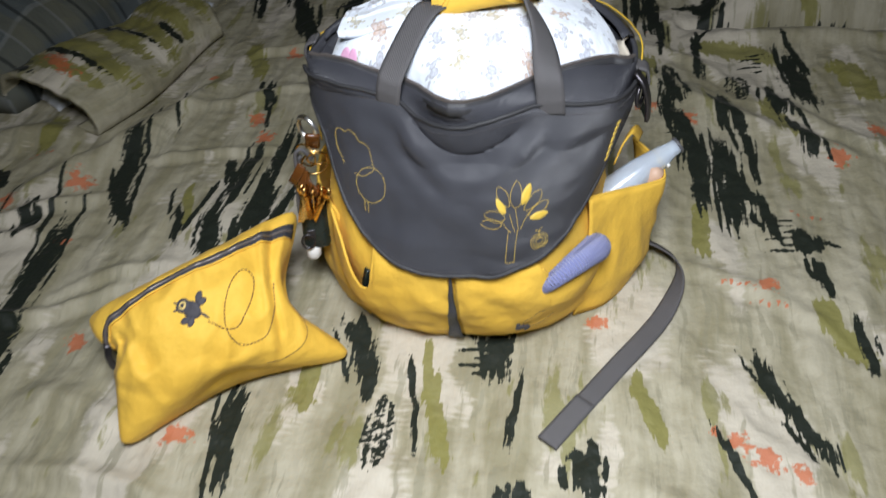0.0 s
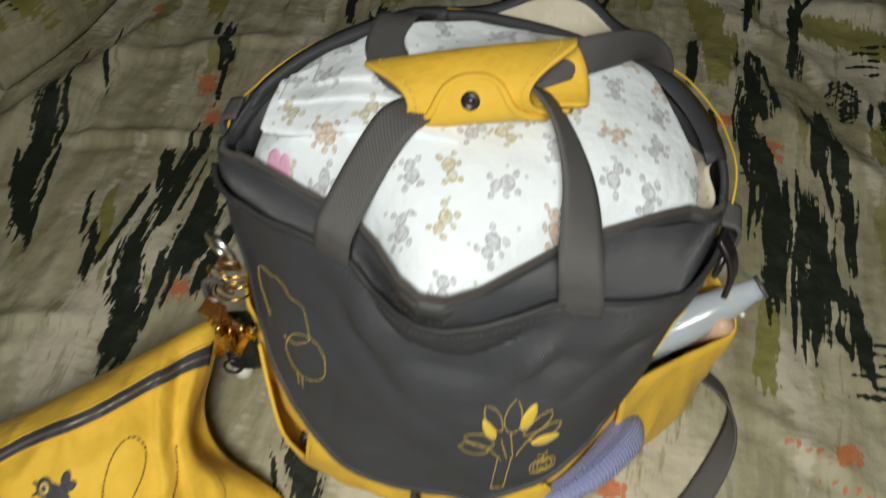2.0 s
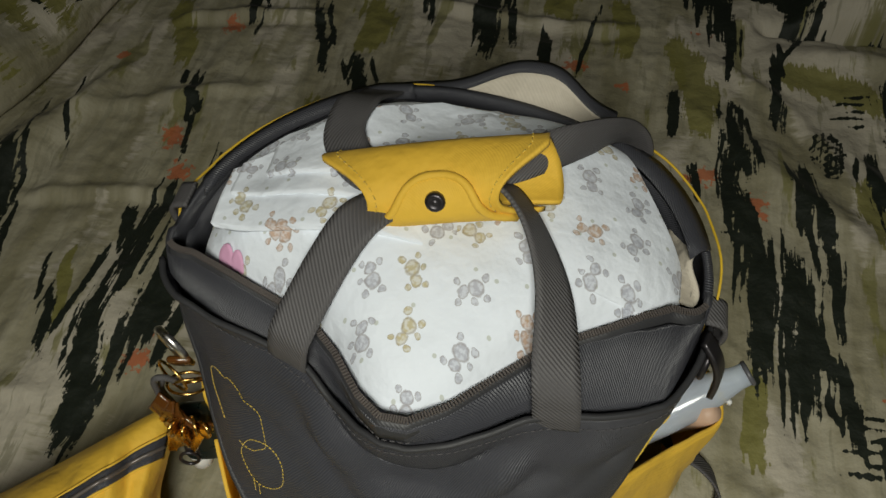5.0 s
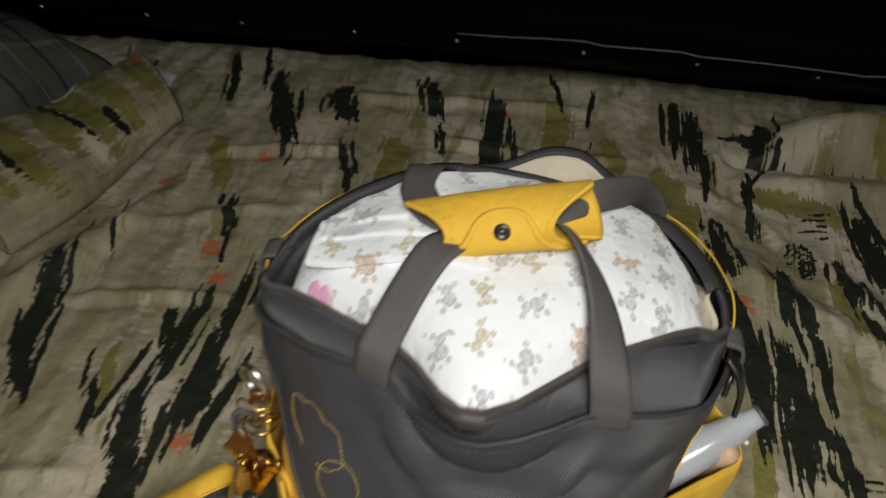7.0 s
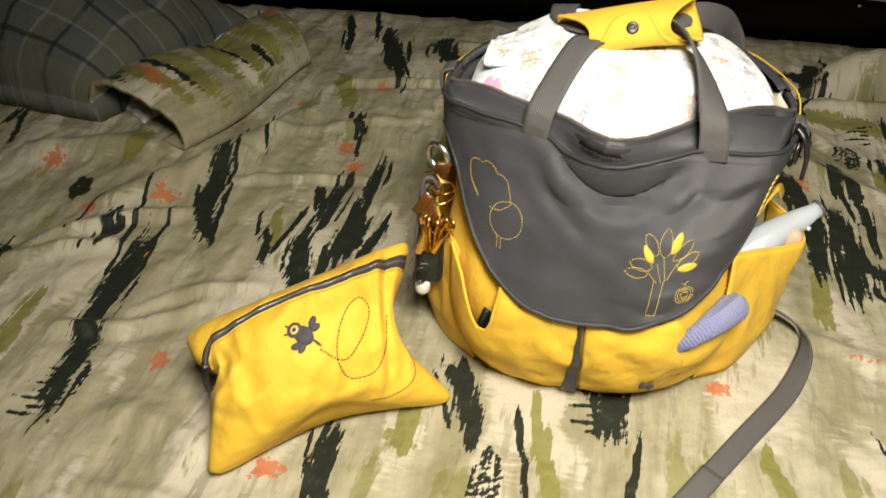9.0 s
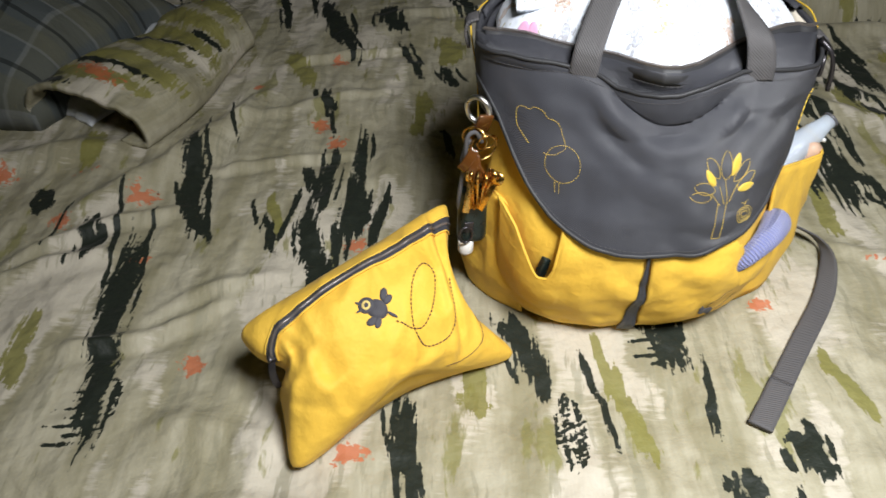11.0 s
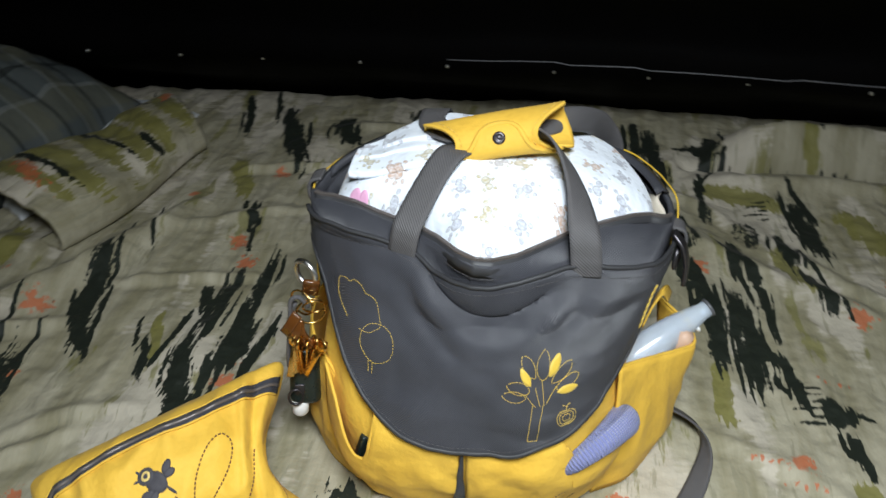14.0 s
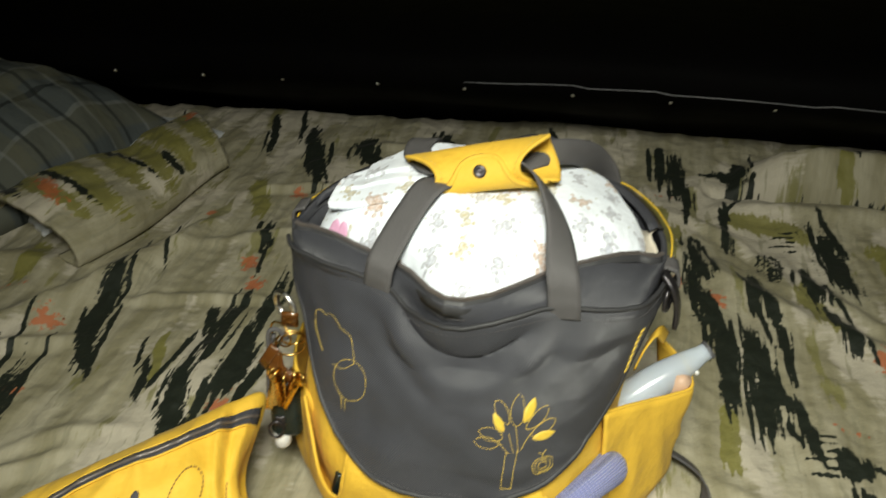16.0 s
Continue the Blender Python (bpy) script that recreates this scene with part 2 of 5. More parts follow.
def plaid():
    m = Mat("plaid_pillow_cotton", 0.85, 0, 0.2)
    uv = m.coord(2)
    sx = m.node("ShaderNodeSeparateXYZ", 0, None, Vector=uv)
    sy = sx.node.outputs[1]

    def line(s, period, off, w):
        f = m.math("FRACT", m.math("ADD", m.math("DIVIDE", s, period), off))
        return m.ramp(m.math("ABSOLUTE", m.math("SUBTRACT", f, 0.5)), [(w, 1.0), (w * 1.3, 0.0)])

    base = m.mix(m.noise(uv, 12, 4), (0.065, 0.078, 0.08), (0.105, 0.115, 0.112))
    for s, p in ((sx, 0.105), (sy, 0.10)):
        base = m.mix(m.math("MULTIPLY", line(s, p, 0.33, 0.14), 0.4), base, (0.13, 0.125, 0.08))
        base = m.mix(m.math("MULTIPLY", line(s, p, 0.0, 0.032), 0.7), base, (0.015, 0.018, 0.018))
        base = m.mix(m.math("MULTIPLY", line(s, p, 0.5, 0.025), 0.4), base, (0.24, 0.25, 0.24))
    m.colour(base)
    m.bump((m.noise(uv, 30, 4), 0.5, 0.012), (m.noise(uv, 1200, 2), 0.15, 0.0006))
    return m.m


PLAID = plaid()
PINK = plain("pink_print", (0.78, 0.42, 0.62), 0.85)


def wallpaper():
    m = Mat("pale_green_wallpaper", 0.9, 0, 0.2)
    ob = m.coord(3)
    m.colour(m.mix(m.noise(ob, 9, 4), (0.40, 0.40, 0.12), (0.52, 0.50, 0.20)))
    m.bump((m.noise(ob, 120, 4), 0.3, 0.002))
    return m.m


WALL = wallpaper()
PAINT = plain("white_ceiling_paint", (0.75, 0.74, 0.70), 0.85)
FLOOR = plain("brown_floor_boards", (0.22, 0.13, 0.07), 0.5)


# ---- mesh helpers ----
def mesh_object(name, verts, faces, mat, parent=None, label="", uvs=None, smooth=True):
    me = bpy.data.meshes.new(name)
    me.from_pydata([tuple(v) for v in np.asarray(verts).tolist()], [], faces)
    me.materials.append(mat)
    if smooth:
        me.shade_smooth()
    if uvs is not None:
        layer = me.uv_layers.new(name="uv")
        idx = np.empty(len(me.loops), dtype=np.int32)
        me.loops.foreach_get("vertex_index", idx)
        layer.data.foreach_set("uv", np.asarray(uvs, dtype=np.float32)[idx].ravel())
    ob = new(name, me)
    if parent is not None:
        ob.parent = parent
    if label:
        ob["label"] = label
    return ob


def empty(name, label, category, kind="", group=""):
    ob = new(name)
    ob.empty_display_size = 0.02
    return tagged(ob, label, category, group, kind)


def grid_faces(nu, nv, base=0, flip=False, wrap=False):
    f = []
    for i in range(nu if wrap else nu - 1):
        k = (i + 1) % nu
        for j in range(nv - 1):
            q = (base + i * nv + j, base + k * nv + j, base + k * nv + j + 1, base + i * nv + j + 1)
            f.append(q[::-1] if flip else q)
    return f


def grid_normals(P):
    du, dv = np.gradient(P, axis=0), np.gradient(P, axis=1)
    n = np.cross(du, dv)
    return n / np.maximum(np.linalg.norm(n, axis=2, keepdims=True), 1e-9)


def grid_uv(P):
    du = np.linalg.norm(np.diff(P, axis=0), axis=2).mean(axis=1)
    dv = np.linalg.norm(np.diff(P, axis=1), axis=2).mean(axis=0)
    u, v = np.concatenate([[0], np.cumsum(du)]), np.concatenate([[0], np.cumsum(dv)])
    return np.stack(np.meshgrid(u, v, indexing="ij"), axis=2).reshape(-1, 2)


def sheet(name, P, thick, mat, parent=None, label="", up=None, flat_uv=False):
    """A cloth-like solid: the surface P (nu, nv, 3), given thickness, closed at its edges."""
    P = np.asarray(P, float)
    nu, nv = P.shape[:2]
    n = grid_normals(P)
    if up is not None and (n * np.asarray(up)).sum(axis=2).mean() < 0:
        n = -n
    top, low = P + n * thick / 2, P - n * thick / 2
    verts = np.concatenate([top.reshape(-1, 3), low.reshape(-1, 3)])
    N = nu * nv
    faces = grid_faces(nu, nv) + grid_faces(nu, nv, N, True)
    ring = [i * nv for i in range(nu)] + [(nu - 1) * nv + j for j in range(1, nv)] + [i * nv + nv - 1 for i in range(nu - 2, -1, -1)] + [j for j in range(nv - 2, 0, -1)]
    for a, b in zip(ring, ring[1:] + ring[:1]):
        faces.append((b, a, a + N, b + N))
    uv = P.reshape(-1, 3)[:, :2] if flat_uv else grid_uv(P)
    return mesh_object(name, verts, faces, mat, parent, label, np.concatenate([uv, uv]))


def spline(points, n):
    """Catmull-Rom through the points, n samples."""
    p = np.asarray(points, float)
    p = np.concatenate([[2 * p[0] - p[1]], p, [2 * p[-1] - p[-2]]])
    t = np.linspace(0, len(p) - 3 - 1e-9, n)
    i = t.astype(int)
    f = (t - i)[:, None]
    a, b, c, d = p[i], p[i + 1], p[i + 2], p[i + 3]
    return 0.5 * (2 * b + (c - a) * f + (2 * a - 5 * b + 4 * c - d) * f ** 2 + (3 * b - a - 3 * c + d) * f ** 3)


def tube_data(path, radius, sides=8, closed=False):
    p = np.asarray(path, float)
    n = len(p)
    t = np.roll(p, -1, 0) - np.roll(p, 1, 0) if closed else np.gradient(p, axis=0)
    t /= np.maximum(np.linalg.norm(t, axis=1, keepdims=True), 1e-9)
    r = np.broadcast_to(np.asarray(radius, float), (n,))
    side = np.cross(t[0], (0.31, 0.42, 0.85))
    verts = []
    for k in range(n):
        side = side - t[k] * side.dot(t[k])
        side /= np.linalg.norm(side)
        other = np.cross(t[k], side)
        a = np.linspace(0, 2 * np.pi, sides, endpoint=False)[:, None]
        verts.append(p[k] + r[k] * (np.cos(a) * side + np.sin(a) * other))
    faces = []
    for k in range(n if closed else n - 1):
        for s in range(sides):
            a, b, c, d = k * sides + s, k * sides + (s + 1) % sides, ((k + 1) % n) * sides + (s + 1) % sides, ((k + 1) % n) * sides + s
            faces.append((a, b, c, d))
    if not closed:
        faces += [tuple(range(sides))[::-1], tuple(range((n - 1) * sides, n * sides))]
    return np.concatenate(verts), faces


def tube(name, path, radius, mat, parent=None, label="", sides=8, closed=False):
    v, f = tube_data(path, radius, sides, closed)
    uv = np.stack([np.repeat(np.arange(len(path)) * 0.004, sides), np.tile(np.arange(sides) * 0.001, len(path))], 1)
    return mesh_object(name, v, f, mat, parent, label, uv)


def tubes(name, paths, radius, mat, parent=None, label="", sides=5, closed=False):
    """Several tubes joined in one mesh (embroidered outlines, rows of stitches)."""
    V, F, base = [], [], 0
    for p in paths:
        v, f = tube_data(p, radius, sides, closed)
        V.append(v)
        F += [tuple(i + base for i in q) for q in f]
        base += len(v)
    v = np.concatenate(V)
    return mesh_object(name, v, F, mat, parent, label, v[:, :2])


def lathe(name, profile, mat, m, parent=None, label="", sides=28):
    """A turned shape: (radius, height) pairs about z, set at the pose m."""
    a = np.linspace(0, 2 * np.pi, sides, endpoint=False)
    P = np.array([[(r * np.cos(k), r * np.sin(k), h) for r, h in profile] for k in a])
    v = P.reshape(-1, 3)
    v = np.array([m @ Vector(q) for q in v])
    nv = len(profile)
    faces = grid_faces(sides, nv, wrap=True)
    faces += [tuple(i * nv for i in range(sides))[::-1], tuple(i * nv + nv - 1 for i in range(sides))]
    uv = np.stack([np.repeat(a * 0.01, nv), np.tile(np.linspace(0, 0.05, nv), sides)], 1)
    return mesh_object(name, v, faces, mat, parent, label, uv)


def ribbon(name, points, laterals, width, thick, mat, parent=None, label="", n=60):
    """A flat strap along the points; each lateral tells the way across it."""
    c, l = spline(points, n), spline(laterals, n)
    l /= np.linalg.norm(l, axis=1, keepdims=True)
    s = np.linspace(-0.5, 0.5, 7)
    P = c[:, None, :] + l[:, None, :] * (s * width)[None, :, None]
    return sheet(name, P, thick, mat, parent, label)


def rounded_box(name, size, mat, m, parent=None, label="", r=0.25, seg=3):
    bm = bmesh.new()
    bmesh.ops.create_cube(bm, size=1)
    for v in bm.verts:
        v.co = Vector((v.co.x * size[0], v.co.y * size[1], v.co.z * size[2]))
    bmesh.ops.bevel(bm, geom=bm.edges[:], offset=min(size) * r, segments=seg, affect="EDGES", profile=0.5)
    bmesh.ops.transform(bm, matrix=m, verts=bm.verts[:])
    me = bpy.data.meshes.new(name)
    bm.to_mesh(me)
    bm.free()
    me.materials.append(mat)
    me.shade_smooth()
    ob = new(name, me)
    if parent is not None:
        ob.parent = parent
    if label:
        ob["label"] = label
    return ob


def wobble(x, y, scale, seed=0.0):
    """Smooth vectorised noise, about -1 to 1."""
    r = np.random.RandomState(int(seed * 97) + 5)
    out = np.zeros_like(np.asarray(x, float))
    for k in range(7):
        a, p, f = r.uniform(0, 2 * np.pi), r.uniform(0, 2 * np.pi), scale * r.uniform(0.6, 1.7)
        out = out + np.sin((x * np.cos(a) + y * np.sin(a)) * f * 2 * np.pi + p + 1.3 * np.sin((y * np.cos(a) - x * np.sin(a)) * f * 3.1 + p))
    return out / 4.0


# ---- room ----
def slab(name, lo, hi, mat, label, category="wall"):
    c, s = [(a + b) / 2 for a, b in zip(lo, hi)], [b - a for a, b in zip(lo, hi)]
    ob = rounded_box(name, s, mat, pose(*c), r=0.02, seg=1)
    return tagged(ob, label, category, kind="structure")


slab("floor", (-2.2, -2.0, -0.55), (2.2, 2.2, -0.45), FLOOR, "brown wooden floor of the room", "floor")
slab("wall_north", (-2.2, 2.05, -0.45), (2.2, 2.15, 2.4), WALL, "pale yellow-green wallpapered wall behind the bed")
slab("wall_south", (-2.2, -2.0, -0.45), (2.2, -1.9, 2.4), WALL, "pale yellow-green wallpapered wall")
slab("wall_west", (-2.2, -1.9, -0.45), (-2.1, 2.05, 2.4), WALL, "pale yellow-green wallpapered wall")
slab("wall_east", (2.1, -1.9, -0.45), (2.2, 2.05, 2.4), WALL, "pale yellow-green wallpapered wall")
slab("ceiling", (-2.2, -2.0, 2.4), (2.2, 2.2, 2.5), PAINT, "white painted ceiling", "ceiling")

# ---- bed ----
NEAR_INK = [(-0.40, 1.30, -0.34, 1.06, 0.030), (-0.42, 1.08, -0.36, 0.72, 0.036), (-0.48, 1.10, -0.47, 1.01, 0.026),
            (-0.19, 1.11, -0.15, 0.92, 0.036), (-0.21, 1.22, -0.18, 1.12, 0.016), (0.06, 0.90, 0.11, 0.79, 0.030),
            (0.235, 0.93, 0.25, 0.81, 0.033), (-0.05, 0.79, -0.02, 0.65, 0.024), (0.52, 0.88, 0.58, 0.74, 0.022), (0.35, 0.73, 0.35, 0.68, 0.016),
            (0.28, 0.70, 0.28, 0.66, 0.022)]
LEFT_INK = [(-0.18, 1.23, -0.17, 1.09, 0.020), (-0.13, 1.20, -0.14, 0.99, 0.026), (-0.14, 1.32, -0.12, 1.13, 0.018), (-0.37, 1.16, -0.33, 1.06, 0.024), (-0.41, 0.98, -0.39, 0.91, 0.024),
            (-0.11, 1.15, -0.12, 1.04, 0.020), (-0.59, 1.17, -0.56, 1.12, 0.025), (-0.25, 1.10, -0.22, 1.01, 0.014), (-0.62, 1.02, -0.56, 0.84, 0.030)]
RIGHT_INK = [(0.45, 1.49, 0.48, 1.36, 0.026), (0.45, 1.42, 0.49, 1.22, 0.022), (0.49, 1.31, 0.49, 1.11, 0.028), (0.53, 1.27, 0.53, 1.07, 0.032), (0.52, 1.40, 0.54, 1.29, 0.013), (0.56, 1.29, 0.57, 1.17, 0.016),
             (0.51, 1.58, 0.52, 1.44, 0.018), (0.54, 1.40, 0.56, 1.27, 0.020), (0.62, 1.44, 0.62, 1.34, 0.025), (0.63, 1.34, 0.65, 1.23, 0.026), (0.55, 1.18, 0.58, 1.06, 0.018), (0.64, 1.54, 0.68, 1.36, 0.036),
             (0.59, 1.07, 0.63, 1.05, 0.036), (0.61, 1.03, 0.62, 0.96, 0.015), (0.64, 0.94, 0.64, 0.85, 0.014), (0.54, 0.85, 0.58, 0.73, 0.007), (0.75, 1.20, 0.79, 1.00, 0.030), (0.33, 0.74, 0.35, 0.69, 0.022)]
FAR_INK_AND_SHADE = [(-0.27, 1.78, -0.19, 1.59, 0.034), (-0.22, 1.72, -0.17, 1.52, 0.020), (-0.13, 1.74, -0.11, 1.64, 0.050), (-0.10, 1.61, -0.05, 1.45, 0.016), (0.01, 1.79, 0.04, 1.67, 0.028), (0.05, 1.66, 0.07, 1.57, 0.011),
           (0.12, 1.75, 0.16, 1.52, 0.040), (-0.02, 1.50, 0.01, 1.43, 0.024), (0.42, 1.77, 0.42, 1.64, 0.021), (0.45, 1.75, 0.44, 1.59, 0.029), (0.46, 1.65, 0.46, 1.53, 0.017), (0.55, 1.72, 0.54, 1.61, 0.030),
           # The last-but-one stroke puts the shade of the right-hand crease into the ink.
           (0.56, 1.64, 0.51, 1.54, 0.008), (-0.22, 1.44, -0.19, 1.36, 0.021), (0.51, 1.68, 0.56, 1.69, 0.033), (0.53, 1.632, 0.86, 1.608, 0.018), (-0.34, 1.80, -0.32, 1.66, 0.016)]
RED_MARKS = [(-0.205, 1.325, 0.022), (-0.174, 1.273, 0.020), (-0.43, 1.14, 0.024), (-0.40, 1.015, 0.02), (0.48, 1.32, 0.024), (-0.53, 1.09, 0.022),
             (-0.28, 0.84, 0.020), (-0.66, 1.20, 0.024), (-0.09, 0.72, 0.022), (0.352, 0.912, 0.016), (0.49, 0.76, 0.016), (0.515, 0.742, 0.018),
             (0.545, 0.73, 0.014), (0.68, 1.23, 0.022), (0.75, 1.30, 0.02), (0.27, 1.52, 0.018), (0.43, 1.36, 0.022), (0.33, 1.49, 0.012),
             (0.47, 0.77, 0.010), (0.15, 1.70, 0.018), (-0.20, 1.53, 0.020), (-0.33, 1.45, 0.012), (-0.12, 1.03, 0.02), (0.55, 0.98, 0.018)]
OLIVE_MARKS = [(0.02, 0.85, 0.04, 0.76, 0.036), (0.16, 0.88, 0.17, 0.80, 0.012), (0.17, 0.84, 0.20, 0.70, 0.022), (-0.25, 1.15, -0.22, 1.04, 0.018),
               (-0.56, 1.33, -0.54, 1.21, 0.036), (-0.05, 1.43, -0.05, 1.28, 0.028), (0.48, 1.14, 0.49, 1.02, 0.024), (-0.06, 0.89, -0.04, 0.82, 0.014),
               (0.60, 0.97, 0.64, 0.86, 0.036), (-0.29, 1.58, -0.24, 1.44, 0.036), (0.32, 1.66, 0.33, 1.53, 0.034), (-0.02, 1.62, 0.0, 1.5, 0.05),
               (0.22, 1.74, 0.25, 1.6, 0.05), (-0.5, 0.93, -0.47, 0.8, 0.03), (0.6, 1.4, 0.64, 1.26, 0.04), (0.39, 0.85, 0.42, 0.74, 0.022), (0.40, 1.60, 0.43, 1.42, 0.05), (0.50, 1.56, 0.66, 1.50, 0.045), (0.72, 1.50, 0.78, 1.38, 0.05), (0.70, 1.70, 0.72, 1.62, 0.03)]


def ellipse_field(x, y, marks, sharp=4):
    out = np.full(x.shape, -1.0)
    for k, (ax, ay, bx, by, w) in enumerate(marks):
        L = math.hypot(bx - ax, by - ay)
        dx, dy = (bx - ax) / L, (by - ay) / L
        reach = L + 2 * w
        i = np.flatnonzero((np.abs(x - (ax + bx) / 2) < reach) & (np.abs(y - (ay + by) / 2) < reach))
        px, py = x[i], y[i]
        along = ((px - (ax + bx) / 2) * dx + (py - (ay + by) / 2) * dy) / (L / 2)
        across = (-(px - ax) * dy + (py - ay) * dx) / (w * 0.56)
        across = across + 0.35 * np.sin(along * 3 + k) * (0.6 + 0.4 * np.sin(7 * along + 2 * k))
        out[i] = np.maximum(out[i], 1 - np.sqrt(np.abs(across) ** 2 + np.abs(along) ** sharp))
    return np.clip(out, -1, 1)


def paint(ob, x, y, ink, olive, red):
    me = ob.data
    for key, f in (("ink", ink), ("olive", olive), ("red", red)):
        a = me.attributes.new(key, "FLOAT", "POINT")
        a.data.foreach_set("value", np.asarray(f, np.float32).ravel())


def bed_height(x, y):
    """The crumpled quilt cover: long soft folds, small creases."""
    def ridge(ax, ay, bx, by, h, w, bend=0.0):
        L = math.hypot(bx - ax, by - ay)
        dx, dy = (bx - ax) / L, (by - ay) / L
        s = ((x - ax) * dx + (y - ay) * dy) / L
        d = -(x - ax) * dy + (y - ay) * dx - bend * np.sin(np.clip(s, 0, 1) * np.pi)
        return h * np.exp(-(d / w) ** 2) * np.clip(1.2 - np.abs(2 * s - 1) ** 3, 0, 1)

    z = 0.005 * wobble(x, y, 2.2, 1) + 0.0026 * wobble(x * 1.4, y * 0.8, 7, 2) + 0.0015 * (1 - 2 * np.abs(wobble(x, y * 0.6, 9, 3))) + 0.0008 * (1 - 2 * np.abs(wobble(x, y * 0.7, 19, 4)))
    z = z + ridge(-0.52, 1.09, -0.30, 1.44, 0.022, 0.028, -0.02)
    z = z + ridge(-0.36, 1.33, -0.10, 1.42, 0.008, 0.012, 0.01)
    z = z + ridge(-0.62, 0.95, -0.42, 1.03, 0.010, 0.014, 0.01)
    z = z + ridge(-0.36, 0.90, -0.20, 0.98, 0.007, 0.012, 0.02)
    z = z + ridge(-0.30, 0.76, -0.16, 0.72, 0.008, 0.016, 0.01)
    z = z + ridge(0.42, 1.47, 0.74, 1.22, 0.012, 0.022, -0.03)
    z = z + ridge(0.40, 0.86, 0.62, 0.66, 0.006, 0.016, 0.01)
    z = z + ridge(0.10, 0.72, 0.30, 0.62, 0.006, 0.018, 0.01)
    z = z + ridge(0.55, 1.68, 1.02, 1.655, 0.058, 0.036, 0.01) + ridge(0.50, 1.585, 1.0, 1.52, 0.016, 0.02, 0.01)
    z = z - ridge(0.50, 1.632, 1.0, 1.592, 0.042, 0.010, 0.006)
    z = z + ridge(-0.75, 1.20, -0.5, 1.28, 0.02, 0.03, 0.01)
    # sharper tucks pulled towards the bag and the rolled corner
    for ax, ay, bx, by, h, w, bend in ((-0.30, 1.52, -0.06, 1.57, 0.010, 0.010, 0.01), (-0.44, 0.86, -0.26, 0.94, 0.010, 0.012, -0.02), (-0.36, 1.20, -0.12, 1.24, 0.007, 0.010, 0.012),
                                       (-0.58, 1.00, -0.36, 1.12, 0.010, 0.012, 0.015), (0.44, 1.56, 0.60, 1.36, 0.008, 0.012, 0.02), (0.58, 1.45, 0.80, 1.20, 0.010, 0.014, -0.02),
                                       (0.44, 1.02, 0.62, 0.90, 0.006, 0.012, 0.015), (-0.28, 0.66, -0.06, 0.64, 0.009, 0.013, 0.01), (0.05, 1.62, 0.36, 1.60, 0.009, 0.011, -0.012),
                                       (-0.14, 1.70, 0.30, 1.72, 0.008, 0.012, 0.01), (0.38, 0.70, 0.60, 0.60, 0.008, 0.014, 0.01)):
        z = z + ridge(ax, ay, bx, by, h, w, bend) - ridge(ax, ay - 1.5 * w, bx, by - 1.5 * w, 0.4 * h, w, bend)
    z = z + 0.012 * np.clip((y - 1.6) / 0.2, 0, 1)
    far = np.clip((y - 1.84) / 0.06, 0, 1)
    near = np.clip((0.35 - y) / 0.5, 0, 1)
    # flat where the bag and the pouch stand
    rest = np.clip(1.25 - ((x - 0.2) / 0.27) ** 4 - ((y - 1.0) / 0.2) ** 4, 0, 1)
    return z * (1 - 0.85 * rest) - 0.16 * far ** 2 - 0.05 * near


